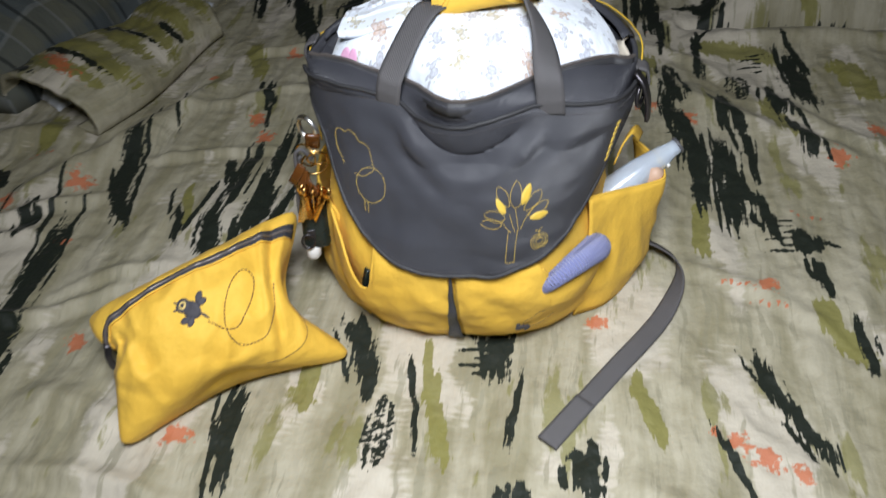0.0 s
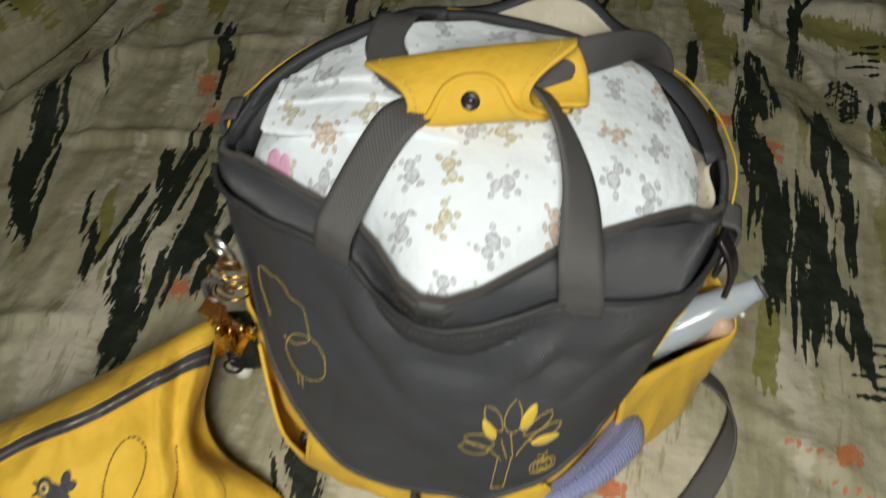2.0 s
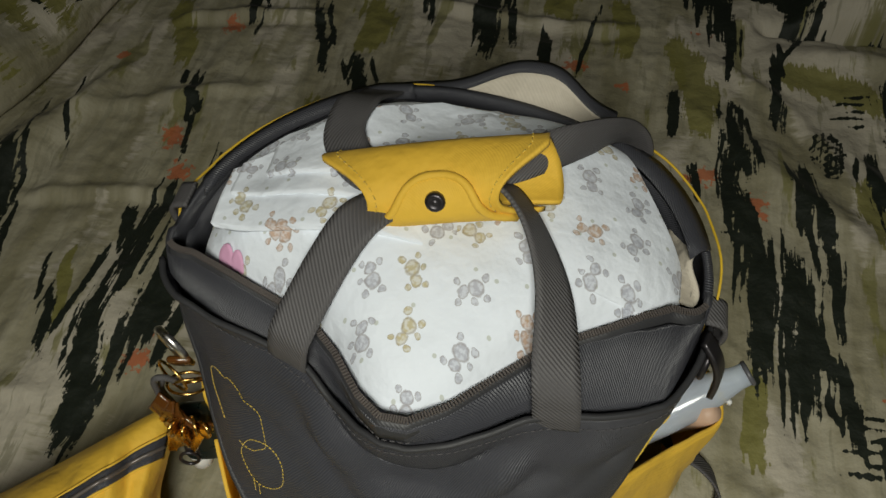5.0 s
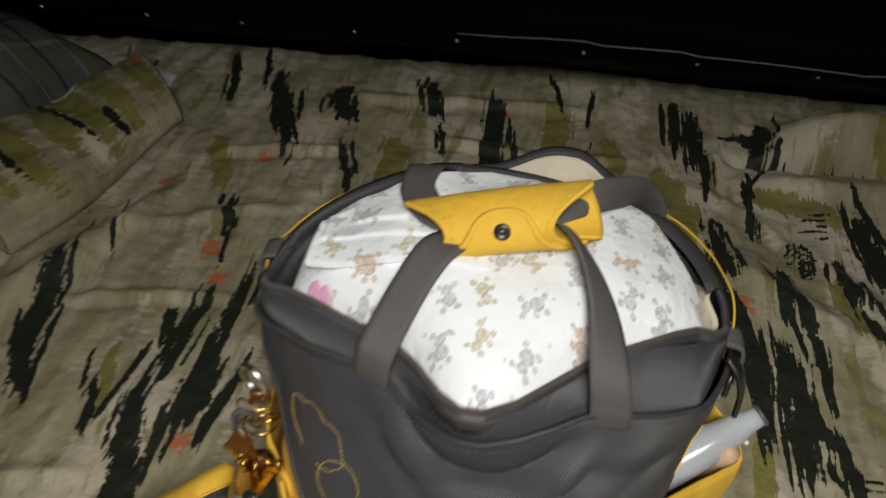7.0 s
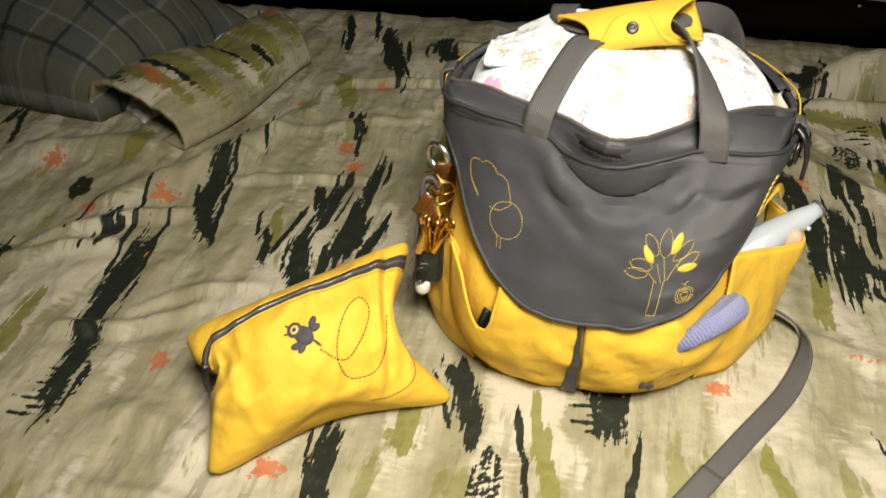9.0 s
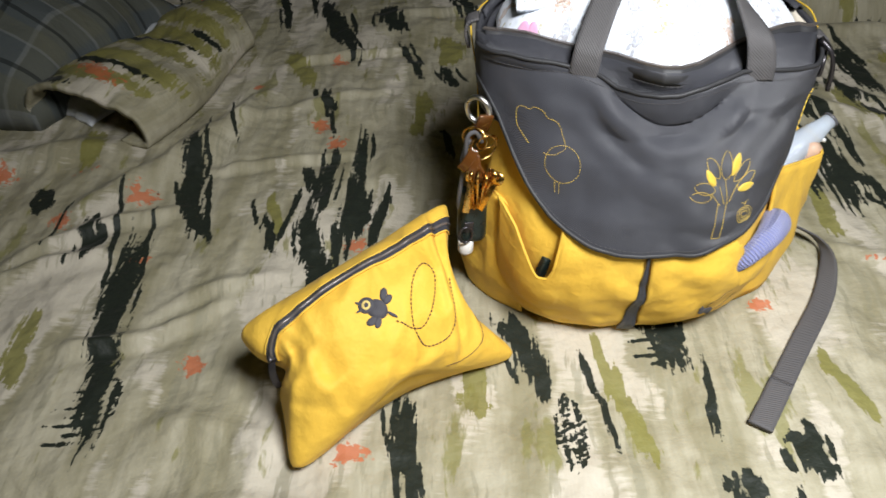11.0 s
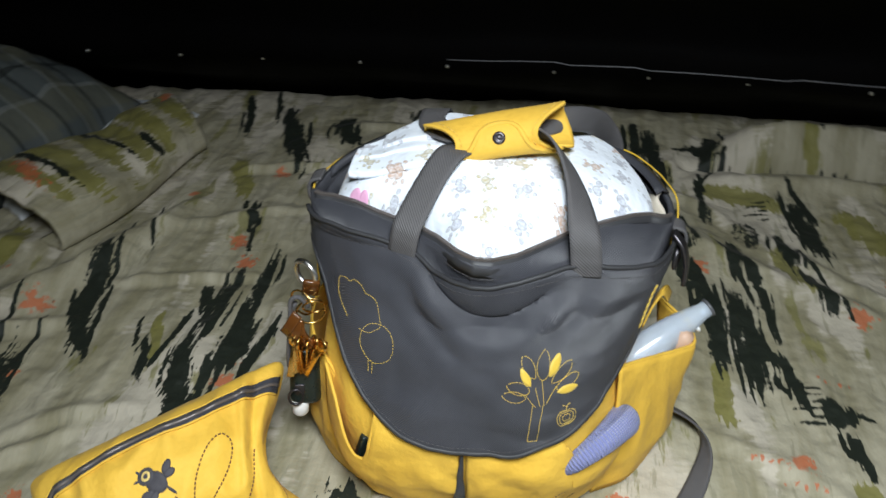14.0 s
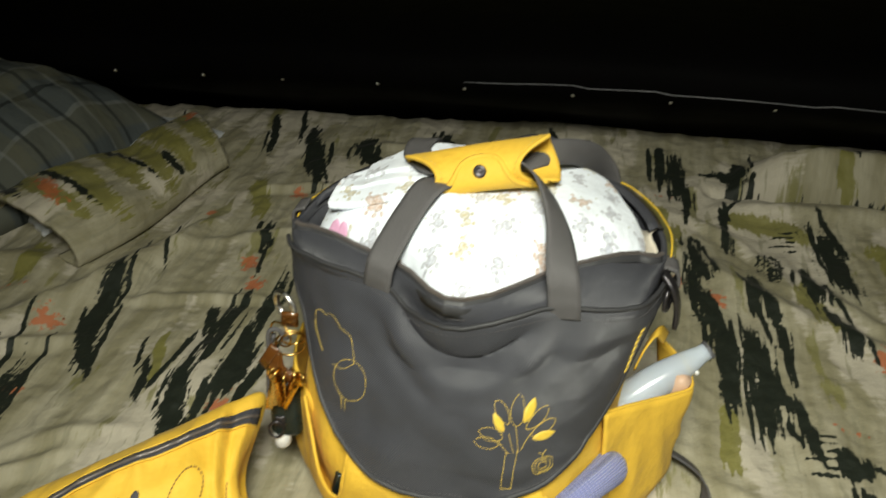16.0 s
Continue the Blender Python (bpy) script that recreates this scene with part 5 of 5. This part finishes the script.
    # a lumpy crown, open at its lower edge, and a round one before it
    cloud = [(0.092, 0.211), (0.083, 0.223), (0.0815, 0.232), (0.0815, 0.240), (0.083, 0.2442), (0.088, 0.2455), (0.0930, 0.2440), (0.0965, 0.2470), (0.1015, 0.2475), (0.1065, 0.2450), (0.1090, 0.2405), (0.1140, 0.2385),
             (0.1185, 0.2335), (0.1205, 0.2265), (0.1225, 0.2195), (0.1235, 0.2130), (0.1190, 0.2095), (0.1150, 0.2065), (0.1080, 0.2055), (0.1025, 0.2070)]
    cloud = [(x, 0.2495 - 0.84 * (0.2475 - z)) for x, z in cloud]
    ball = [(0.1215 + 0.0160 * math.cos(k), 0.2080 + 0.0142 * math.sin(k)) for k in np.linspace(0, 2 * np.pi, 60)]
    stems = [[(0.1150, 0.1940), (0.1155, 0.181)], [(0.1185, 0.1937), (0.1190, 0.181)]]
    dd = []
    for p in (cloud, ball, *stems):
        dd += dashes(spline(on(p), 120), 0.002, 0.0008)
    tubes("embroidery", dd, 0.00032, THREAD, flap, "yellow running-stitch tree outlines")
    for k, f in enumerate(np.linspace(0, 1, 7)):
        x, z = 0.3475 + 0.0105 * f, 0.212 + 0.034 * f
        decal("embroidered_bar", [(x, z, 0.0019, 0.0030 if k % 2 else 0.0024, -20, 0)], flap_point, 0.0014, THREAD, flap, "yellow stitched lettering bar")
    # small printed insect and its dashed flight line on the front pocket
    decal("print", [(0.268, 0.050, 0.0075, 0.0035, 15, 0), (0.264, 0.054, 0.004, 0.002, 60, 0), (0.272, 0.046, 0.004, 0.002, 50, 0)], bag_point, 0.0105, PRINT, pk, "small dark printed mark")
    loop = [(0.286 + 0.014 * math.cos(k) + 0.006 * math.sin(k), 0.062 + 0.013 * math.sin(k)) for k in np.linspace(0, 2 * np.pi, 60)]
    tubes("stitching", dashes(np.array([bag_point(x, z, 0.0108) for x, z in loop]), 0.002, 0.0012), 0.00035, BROWN, pk, "brown dashed stitching")
    return bag


make_bag()


def make_nappies():
    """The folded flannel stack that fills the bag's opening."""
    def layer(name, edge, low, rise, label, group):
        nn, kk = 72, 60
        f, g = np.meshgrid(np.linspace(-1, 1, nn), np.linspace(-1, 1, kk), indexing="ij")
        # the right back corner of the stack is cut off at a slant
        wide = np.where(f < 0, 0.150, 0.145 - 0.055 * np.clip((g + 0.1) / 0.9, 0, 1))
        X = np.maximum(0.214 + wide * np.sin(f * np.pi / 2), edge)
        a, b = nappy_chord(X)
        # the far edge of the stack runs aslant, clear of the collar at the left
        b = np.minimum(b, np.minimum(1.040 + 0.62 * (X - 0.08), 1.112) + (0.022 if rise is None else 0.0))
        Y = np.maximum(a + (b - a) * (0.5 + 0.5 * np.sin(g * np.pi / 2)), np.minimum(low, b - 0.004))
        up = 0.0 if rise is None else (rise + 0.005) * (1 - np.clip((X - 0.15) / 0.09, 0, 1)) - 0.005
        # the upper ones keep square folded edges
        Z = nappy_top(X, Y) if rise is None else nappy_top(np.maximum(X, 0.108), np.clip(Y, 1.02, 1.100)) * 0.6 + nappy_top(np.maximum(X, 0.095), Y) * 0.4
        P = np.stack([X, Y, Z + up - (0.0 if rise is None else 0.002)], 2)
        ob = sheet(name, P, 0.005 if rise is None else 0.009, FLANNEL, None, "", up=(0, 0, 1), flat_uv=True)
        return tagged(ob, label, "nappy", group)

    lower = layer("folded_nappy", -9.0, -9.0, None, "folded white flannel nappy with small tan and grey print", "folded nappies in the bag")
    layer("folded_nappy", 0.080, 1.000, 0.0045, "folded white flannel nappy, edge showing under the handle", "folded nappies in the bag")
    for edge, low, rise in ((0.086, 1.020, 0.0070), (0.106, 1.034, 0.0100)):
        layer("folded_nappy", edge, low, rise, "folded white flannel nappy stacked at the back of the bag", "folded nappies in the bag")
    decal("pink_print", [(0.086, 0.990, 0.006, 0.006, 20, 0), (0.095, 0.986, 0.005, 0.006, 0, 0), (0.088, 0.979, 0.006, 0.005, 40, 0), (0.081, 0.983, 0.004, 0.005, 0, 0)], lambda x, y, o: np.array((x, y, float(nappy_top(np.array(x), np.array(y))) + 0.0060 + o)), 0.0003, PINK, lower, "small pink printed flower", 0.0003)


def make_things_in_pockets():
    # bottle leaning out of the side pocket
    a, b = Vector((0.352, 1.000, 0.112)), Vector((0.437, 1.045, 0.159))
    m = Matrix.Translation(a) @ (b - a).to_track_quat("Z", "Y").to_matrix().to_4x4()
    bottle = empty("bottle", "frosted clear plastic bottle leaning out of the bag's side pocket", "bottle")
    body = lathe("bottle_body", [(0.0005, -0.045), (0.015, -0.045), (0.0172, -0.042), (0.0172, 0.035), (0.0162, 0.055), (0.0130, 0.078), (0.0098, 0.092), (0.0088, 0.096), (0.0088, 0.104)], CLEAR, m, bottle)
    lathe("cap", [(0.0090, 0.1025), (0.0098, 0.1030), (0.0100, 0.1050), (0.0092, 0.1060), (0.006, 0.1062)], GREYP, m, body, "grey rim of the bottle's cap")
    lathe("cap_pip", [(0.0003, 0.004), (0.002, 0.003), (0.0025, 0)], WHITEP, Matrix.Translation((0.425, 1.025, 0.142)), body, "small white stud", 10)
    tagged(lathe("cream_tube", [(0.0005, 0.045), (0.008, 0.043), (0.010, 0.03), (0.010, -0.03)], SKIN_TONE, pose(0.398, 1.022, 0.105, 10, 20, 0), None, "", 18), "small beige plastic tube in the bag's side pocket", "tube")
    # sock
    path = spline([(0.290, 0.866, 0.096), (0.303, 0.866, 0.113), (0.322, 0.880, 0.122), (0.337, 0.900, 0.120), (0.347, 0.920, 0.112), (0.349, 0.938, 0.098)], 40)
    radius = np.interp(np.linspace(0, 1, 40), [0, 0.15, 0.45, 0.8, 0.94, 1.0], [0.005, 0.0080, 0.0125, 0.0160, 0.0135, 0.003])
    v, f = tube_data(path, radius, 20)
    uv = np.stack([np.repeat(np.linspace(0, 0.12, 40), 20), np.tile(np.linspace(0, 0.1, 20), 40)], 1)
    tagged(mesh_object("sock", v, f, KNIT, None, "", uv), "lavender knitted baby sock in the front pocket", "sock")
    # Black block added in the slit to put its dark, shaded inside into colour.
    bits = rounded_box("slit_dark_block", (0.02, 0.008, 0.03), FOB, pose(0.107, 0.876, 0.098, 10, 15, 30))
    tagged(bits, "small black block giving the front pocket's slit its dark inside", "purse")


def make_keys():
    keys = empty("key_bunch", "bunch of keys with amber charms and black fob on bag", "keys")
    a = np.linspace(0, 2 * np.pi, 40, endpoint=False)
    c = np.array((0.038, 0.955, 0.224))
    keys.location = (0.003, 0.0, 0.014)
    tube("carabiner", [c + np.array((0.011 * math.cos(k), -0.006 * math.cos(k), 0.014 * math.sin(k))) for k in a], 0.0028, STEEL, keys, "polished steel snap hook", closed=True)
    rounded_box("charm", (0.016, 0.005, 0.024), AMBER, pose(0.043, 0.949, 0.212, 20, 12, 15), keys, "dark amber plastic charm", 0.45, 3)
    for dx, dz, r in ((-0.004, -0.026, 0.012), (0.004, -0.036, 0.013), (0.008, -0.030, 0.010)):
        tube("split_ring", [c + np.array((dx + r * math.cos(k), -0.012 + 0.006 * math.sin(k + dx * 300), dz + r * math.sin(k))) for k in a], 0.0011, BRASS, keys, "brass split ring", closed=True)
    tube("cord", spline([(0.041, 0.940, 0.196), (0.035, 0.936, 0.210), (0.027, 0.934, 0.206), (0.024, 0.932, 0.184), (0.019, 0.930, 0.156), (0.015, 0.930, 0.128), (0.017, 0.932, 0.118), (0.021, 0.934, 0.130), (0.023, 0.936, 0.156), (0.021, 0.938, 0.180), (0.029, 0.940, 0.200)], 60), 0.0023, WEB, keys, "grey cord loop")
    # flat curved amber tags, like petals
    r = np.random.RandomState(3)
    for k in range(6):
        lean = math.radians(-40 + 22 * k + 10 * r.rand())
        root = np.array((0.034, 0.928, 0.196 - 0.006 * k))
        way = np.array((math.sin(lean), -0.15, -math.cos(lean)))
        pts = [root + way * t + np.array((0, -0.004 * math.sin(t * 120), 0)) for t in (0, 0.008, 0.017, 0.026)]
        ribbon("charm", pts, [(math.cos(lean), 0.3 * (k % 3 - 1), math.sin(lean))] * 4, 0.010, 0.0025, AMBER, keys, "dark amber plastic charm", 14)
    for k in range(7):
        m = pose(0.026 + 0.0032 * k, 0.917 + 0.002 * (k % 3), 0.146 + 0.003 * (k % 2), 6 * k - 15, 16 - 6 * k, 15 + 22 * k)
        key = rounded_box("key", (0.0070, 0.0018, 0.036), BRASS, m, keys, "brass key", 0.3, 2)
        lathe("key_bow", [(0.003, 0.001), (0.0072, 0.001), (0.0076, 0), (0.0072, -0.001), (0.003, -0.001)], BRASS, m @ pose(0, 0, 0.022, 90, 0, 0), key, "round brass key bow", 16)
    m = pose(0.029, 0.934, 0.112, -8, 6, 16)
    fob = rounded_box("fob", (0.032, 0.019, 0.070), FOB, m, keys, "black plastic remote fob", 0.48, 5)
    rounded_box("fob_button", (0.010, 0.003, 0.012), GUN, m @ pose(-0.006, -0.0095, -0.012), fob, "dark button", 0.3)
    tube("fob_ring", [np.array(m @ Vector((-0.010 + 0.007 * math.cos(k), -0.012, -0.020 + 0.009 * math.sin(k)))) for k in a], 0.0014, GUN, fob, "dark glossy ring", closed=True)
    lathe("end_cap", [(0.0004, -0.012), (0.006, -0.0115), (0.0085, -0.008), (0.0088, 0.010)], WHITEP, m @ pose(-0.006, 0, -0.038), fob, "white plastic end cap", 20)


def make_strap():
    top = empty("shoulder_strap", "dark grey webbing strap lying loose on the bed beside the bag", "strap")
    pts = [(0.385, 1.045, 0.030), (0.410, 1.030, 0.024), (0.432, 1.022, 0.017), (0.446, 1.008, 0.014), (0.450, 0.985, 0.012), (0.442, 0.955, 0.008), (0.420, 0.910, 0.005), (0.375, 0.845, 0.005), (0.340, 0.794, 0.005), (0.304, 0.742, 0.005)]
    lat = [(-0.1, -0.8, 0.5), (0.0, -0.8, 0.5), (0.0, -0.8, 0.5), (0.05, -0.8, 0.48), (0.25, -0.8, 0.45), (0.6, -0.7, 0.3), (0.83, -0.55, 0.06), (0.83, -0.56, 0), (0.82, -0.57, 0), (0.82, -0.57, 0)]
    ribbon("webbing", pts, lat, 0.0228, 0.002, WEB, top, "", 90)
    hem = [(0.342, 0.797, 0.0072), (0.323, 0.769, 0.0072), (0.304, 0.7415, 0.0072)]
    ribbon("folded_end", hem, [(0.82, -0.57, 0)] * 3, 0.0236, 0.002, WEB, top, "folded and stitched strap end", 20)
    e = np.array((0.82, -0.57, 0)) * 0.0112
    tubes("stitching", dashes(np.array([np.array((0.340, 0.794, 0.0085)) - e, np.array((0.340, 0.794, 0.0085)) + e]), 0.002, 0.001), 0.0004, PIPING, top)


def make_pouch():
    pouch = empty("zip_pouch", "yellow cotton zip pouch, stuffed full, with a dark printed emblem", "pouch")
    TL, TR, BR, BL = (np.array(p) for p in ((-0.200, 0.797, 0.098), (0.006, 0.955, 0.130), (0.080, 0.838, 0.004), (-0.140, 0.688, 0.012)))
    nrm = np.cross(TR - TL, TL - BL)
    nrm /= np.linalg.norm(nrm)

    def puff(u, v, front_side=True, off=0.0):
        u, v = np.broadcast_arrays(np.asarray(u, float), np.asarray(v, float))
        U, V = u[..., None], v[..., None]
        # edges drawn in between the corners
        p = (1 - U) * (1 - V) * TL + U * (1 - V) * TR + U * V * BR + (1 - U) * V * BL
        mid = (TL + TR + BR + BL) / 4
        pull = (np.sin(np.pi * u) ** 1.3 * (0.25 * v ** 6 + 0.04 * (1 - v) ** 6) + np.sin(np.pi * v) ** 1.3 * (0.44 * u ** 7 + 0.12 * (1 - u) ** 8) + 0.13 * np.exp(-((v - 0.36) / 0.10) ** 2) * (1 - u) ** 7)[..., None]
        p = p + (mid - p) * pull
        p = p + (mid - p) * (0.07 * np.abs(2 * u - 1) ** 14 * np.abs(2 * v - 1) ** 14)[..., None]
        h = (np.clip(np.sin(np.pi * u), 0, 1) ** 0.48) * (np.clip(np.sin(np.pi * np.clip(v, 0, 1) ** 0.9), 0, 1) ** 0.45)
        h = h * (0.080 if front_side else -0.030)
        crease = 0.0035 * wobble(u * 0.27, v * 0.14, 11, 41) + 0.0018 * wobble(u * 0.27, v * 0.14, 26, 42)
        side = np.abs(2 * u - 1) ** 1.5
        crease = crease + (0.002 + 0.004 * side) * (1 - 2.6 * np.abs(wobble(u * 0.27 + 0.06 * v, v * 0.10, 15, 43)))
        # folds running in from the pinched left edge and down to the lower corner
        for v0, lean, deep, wide in ((0.30, 0.35, 0.009, 0.030), (0.42, 0.75, 0.007, 0.035), (0.55, 1.2, 0.006, 0.04), (0.24, 0.1, 0.006, 0.025)):
            crease = crease - deep * np.exp(-((v - v0 - lean * u) / wide) ** 2) * np.clip(1 - u / 0.30, 0, 1)
        crease = crease - 0.005 * np.exp(-((v - 0.95 + 0.5 * (u - 0.55)) / 0.05) ** 2) * np.exp(-((u - 0.62) / 0.2) ** 2)
        crease = crease + 0.006 * np.exp(-((u - 0.84 + 0.15 * v) / 0.02) ** 2) - 0.006 * np.exp(-((u - 0.88 + 0.15 * v) / 0.018) ** 2)
        crease = crease + 0.005 * np.exp(-((u - 0.13 - 0.1 * v) / 0.025) ** 2) * (v > 0.15)
        q = p + nrm * (h + crease * (np.abs(h) / 0.07))[..., None] + nrm * np.asarray(off)[..., None]
        if front_side:
            # the lower edge rises where the pouch is folded
            q[..., 2] += 0.020 * np.exp(-((u - 0.5) / 0.22) ** 2) * np.clip((v - 0.7) / 0.3, 0, 1)
        q[..., 2] = np.maximum(q[..., 2], 0.002)
        return q

    nu, nv = 84, 60
    U, V = np.meshgrid(np.linspace(0, 1, nu), np.linspace(0, 1, nv), indexing="ij")
    A, B = puff(U, V), puff(U, V, False)
    B[:, 0], B[:, -1], B[0], B[-1] = A[:, 0], A[:, -1], A[0], A[-1]
    verts = np.concatenate([A.reshape(-1, 3), B.reshape(-1, 3)])
    faces = grid_faces(nu, nv, 0, True) + grid_faces(nu, nv, nu * nv)
    uv = np.stack([U * 0.26, V * 0.15], 2).reshape(-1, 2)
    cover = mesh_object("cover", verts, faces, YELLOW, pouch, "", np.concatenate([uv, uv]))

    def surf(u, v, off):
        return puff(np.array(u), np.array(v), True, off)

    us = np.linspace(0.02, 0.985, 90)
    zv = np.interp(us, [0, 0.12, 0.5, 0.85, 1], [0.30, 0.17, 0.14, 0.14, 0.11]) + 0.012 * np.sin(us * 13)
    P = np.stack([puff(us, zv + d, True, 0.0018) for d in np.linspace(-0.033, 0.033, 7)], 1)
    tape = sheet("zip_tape", P, 0.0015, GREY, pouch, "dark grey zip tape", up=nrm)
    for d in (-0.034, 0.034):
        tube("zip_edge", puff(us, zv + d, True, 0.0022), 0.0011, YELLOW, pouch)
    tube("zip_teeth", puff(us, zv, True, 0.0034), 0.0017, TEETH, tape, "dark zip teeth")
    e = puff(np.array(0.02), np.array(0.28), True, 0.004)
    rounded_box("zip_slider", (0.010, 0.007, 0.006), GUN, Matrix.Translation(e) @ pose(0, 0, 0, 30, 20, 40), tape, "dark zip slider", 0.3)
    ribbon("zip_pull", [e, e + np.array((-0.001, -0.006, -0.010)), e + np.array((0.0, -0.008, -0.024)), e + np.array((0.002, -0.006, -0.034))], [(1, 0.3, 0)] * 4, 0.007, 0.002, GUN, tape, "dark zip pull", 16)
    # printed emblem: plain rounded shapes, and a dashed looping line
    ct, st = math.cos(radians(12)), math.sin(radians(12))

    def uv_of(a, b):
        return 0.462 + (a * ct - b * st) / 0.26, 0.412 + (a * st + b * ct) / 0.15

    def flat(a, b, off):
        return surf(*uv_of(a, b), off)

    for k, piece in enumerate([(0.001, 0.0, 0.0105, 0.0078, 35, 0), (-0.008, -0.006, 0.0074, 0.0070, 0, 0), (0.010, -0.0100, 0.0058, 0.0036, -65, 0), (0.0125, -0.0050, 0.0052, 0.0032, -25, 0), (-0.006, 0.0085, 0.0058, 0.0034, -10, 0), (-0.001, 0.0110, 0.0050, 0.0032, -55, 0), (0.0135, 0.0075, 0.0060, 0.0012, 38, 0), (-0.0155, -0.003, 0.003, 0.0010, -10, 0), (-0.0145, -0.0095, 0.0032, 0.0010, 35, 0)]):
        decal("emblem_piece", [piece], flat, 0.0009 + 0.00005 * k, PRINT, cover, "dark grey printed shape")
    decal("emblem_ring", [(-0.008, -0.006, 0.0042, 0.0042, 0, 0)], flat, 0.0015, CREAMPRINT, cover, "pale printed dot")
    decal("emblem_dot", [(-0.008, -0.006, 0.0021, 0.0021, 0, 0)], flat, 0.0021, PRINT, cover, "dark printed dot")
    loop = [(30, 25), (60, 42), (85, 38), (115, 0), (127, -35), (110, -52), (85, -38), (65, 0), (60, 40), (75, 68), (100, 75), (135, 62), (160, 20), (170, -20), (175, -35)]
    path = spline([uv_of(a / 1850, b / 1850) for a, b in loop], 200)
    tubes("stitching", dashes(puff(path[:, 0], path[:, 1], True, 0.0009), 0.0026, 0.0014), 0.0007, BROWN, cover, "brown dashed stitching")
    path = spline([(0.95, 0.55), (0.93, 0.72), (0.86, 0.85), (0.76, 0.92), (0.68, 0.95)], 80)
    tubes("stitching", [puff(path[:, 0], path[:, 1], True, 0.0005)], 0.0004, BROWN, cover, "brown stitched line")
    return pouch


make_nappies()
make_things_in_pockets()
make_keys()
make_strap()
make_pouch()
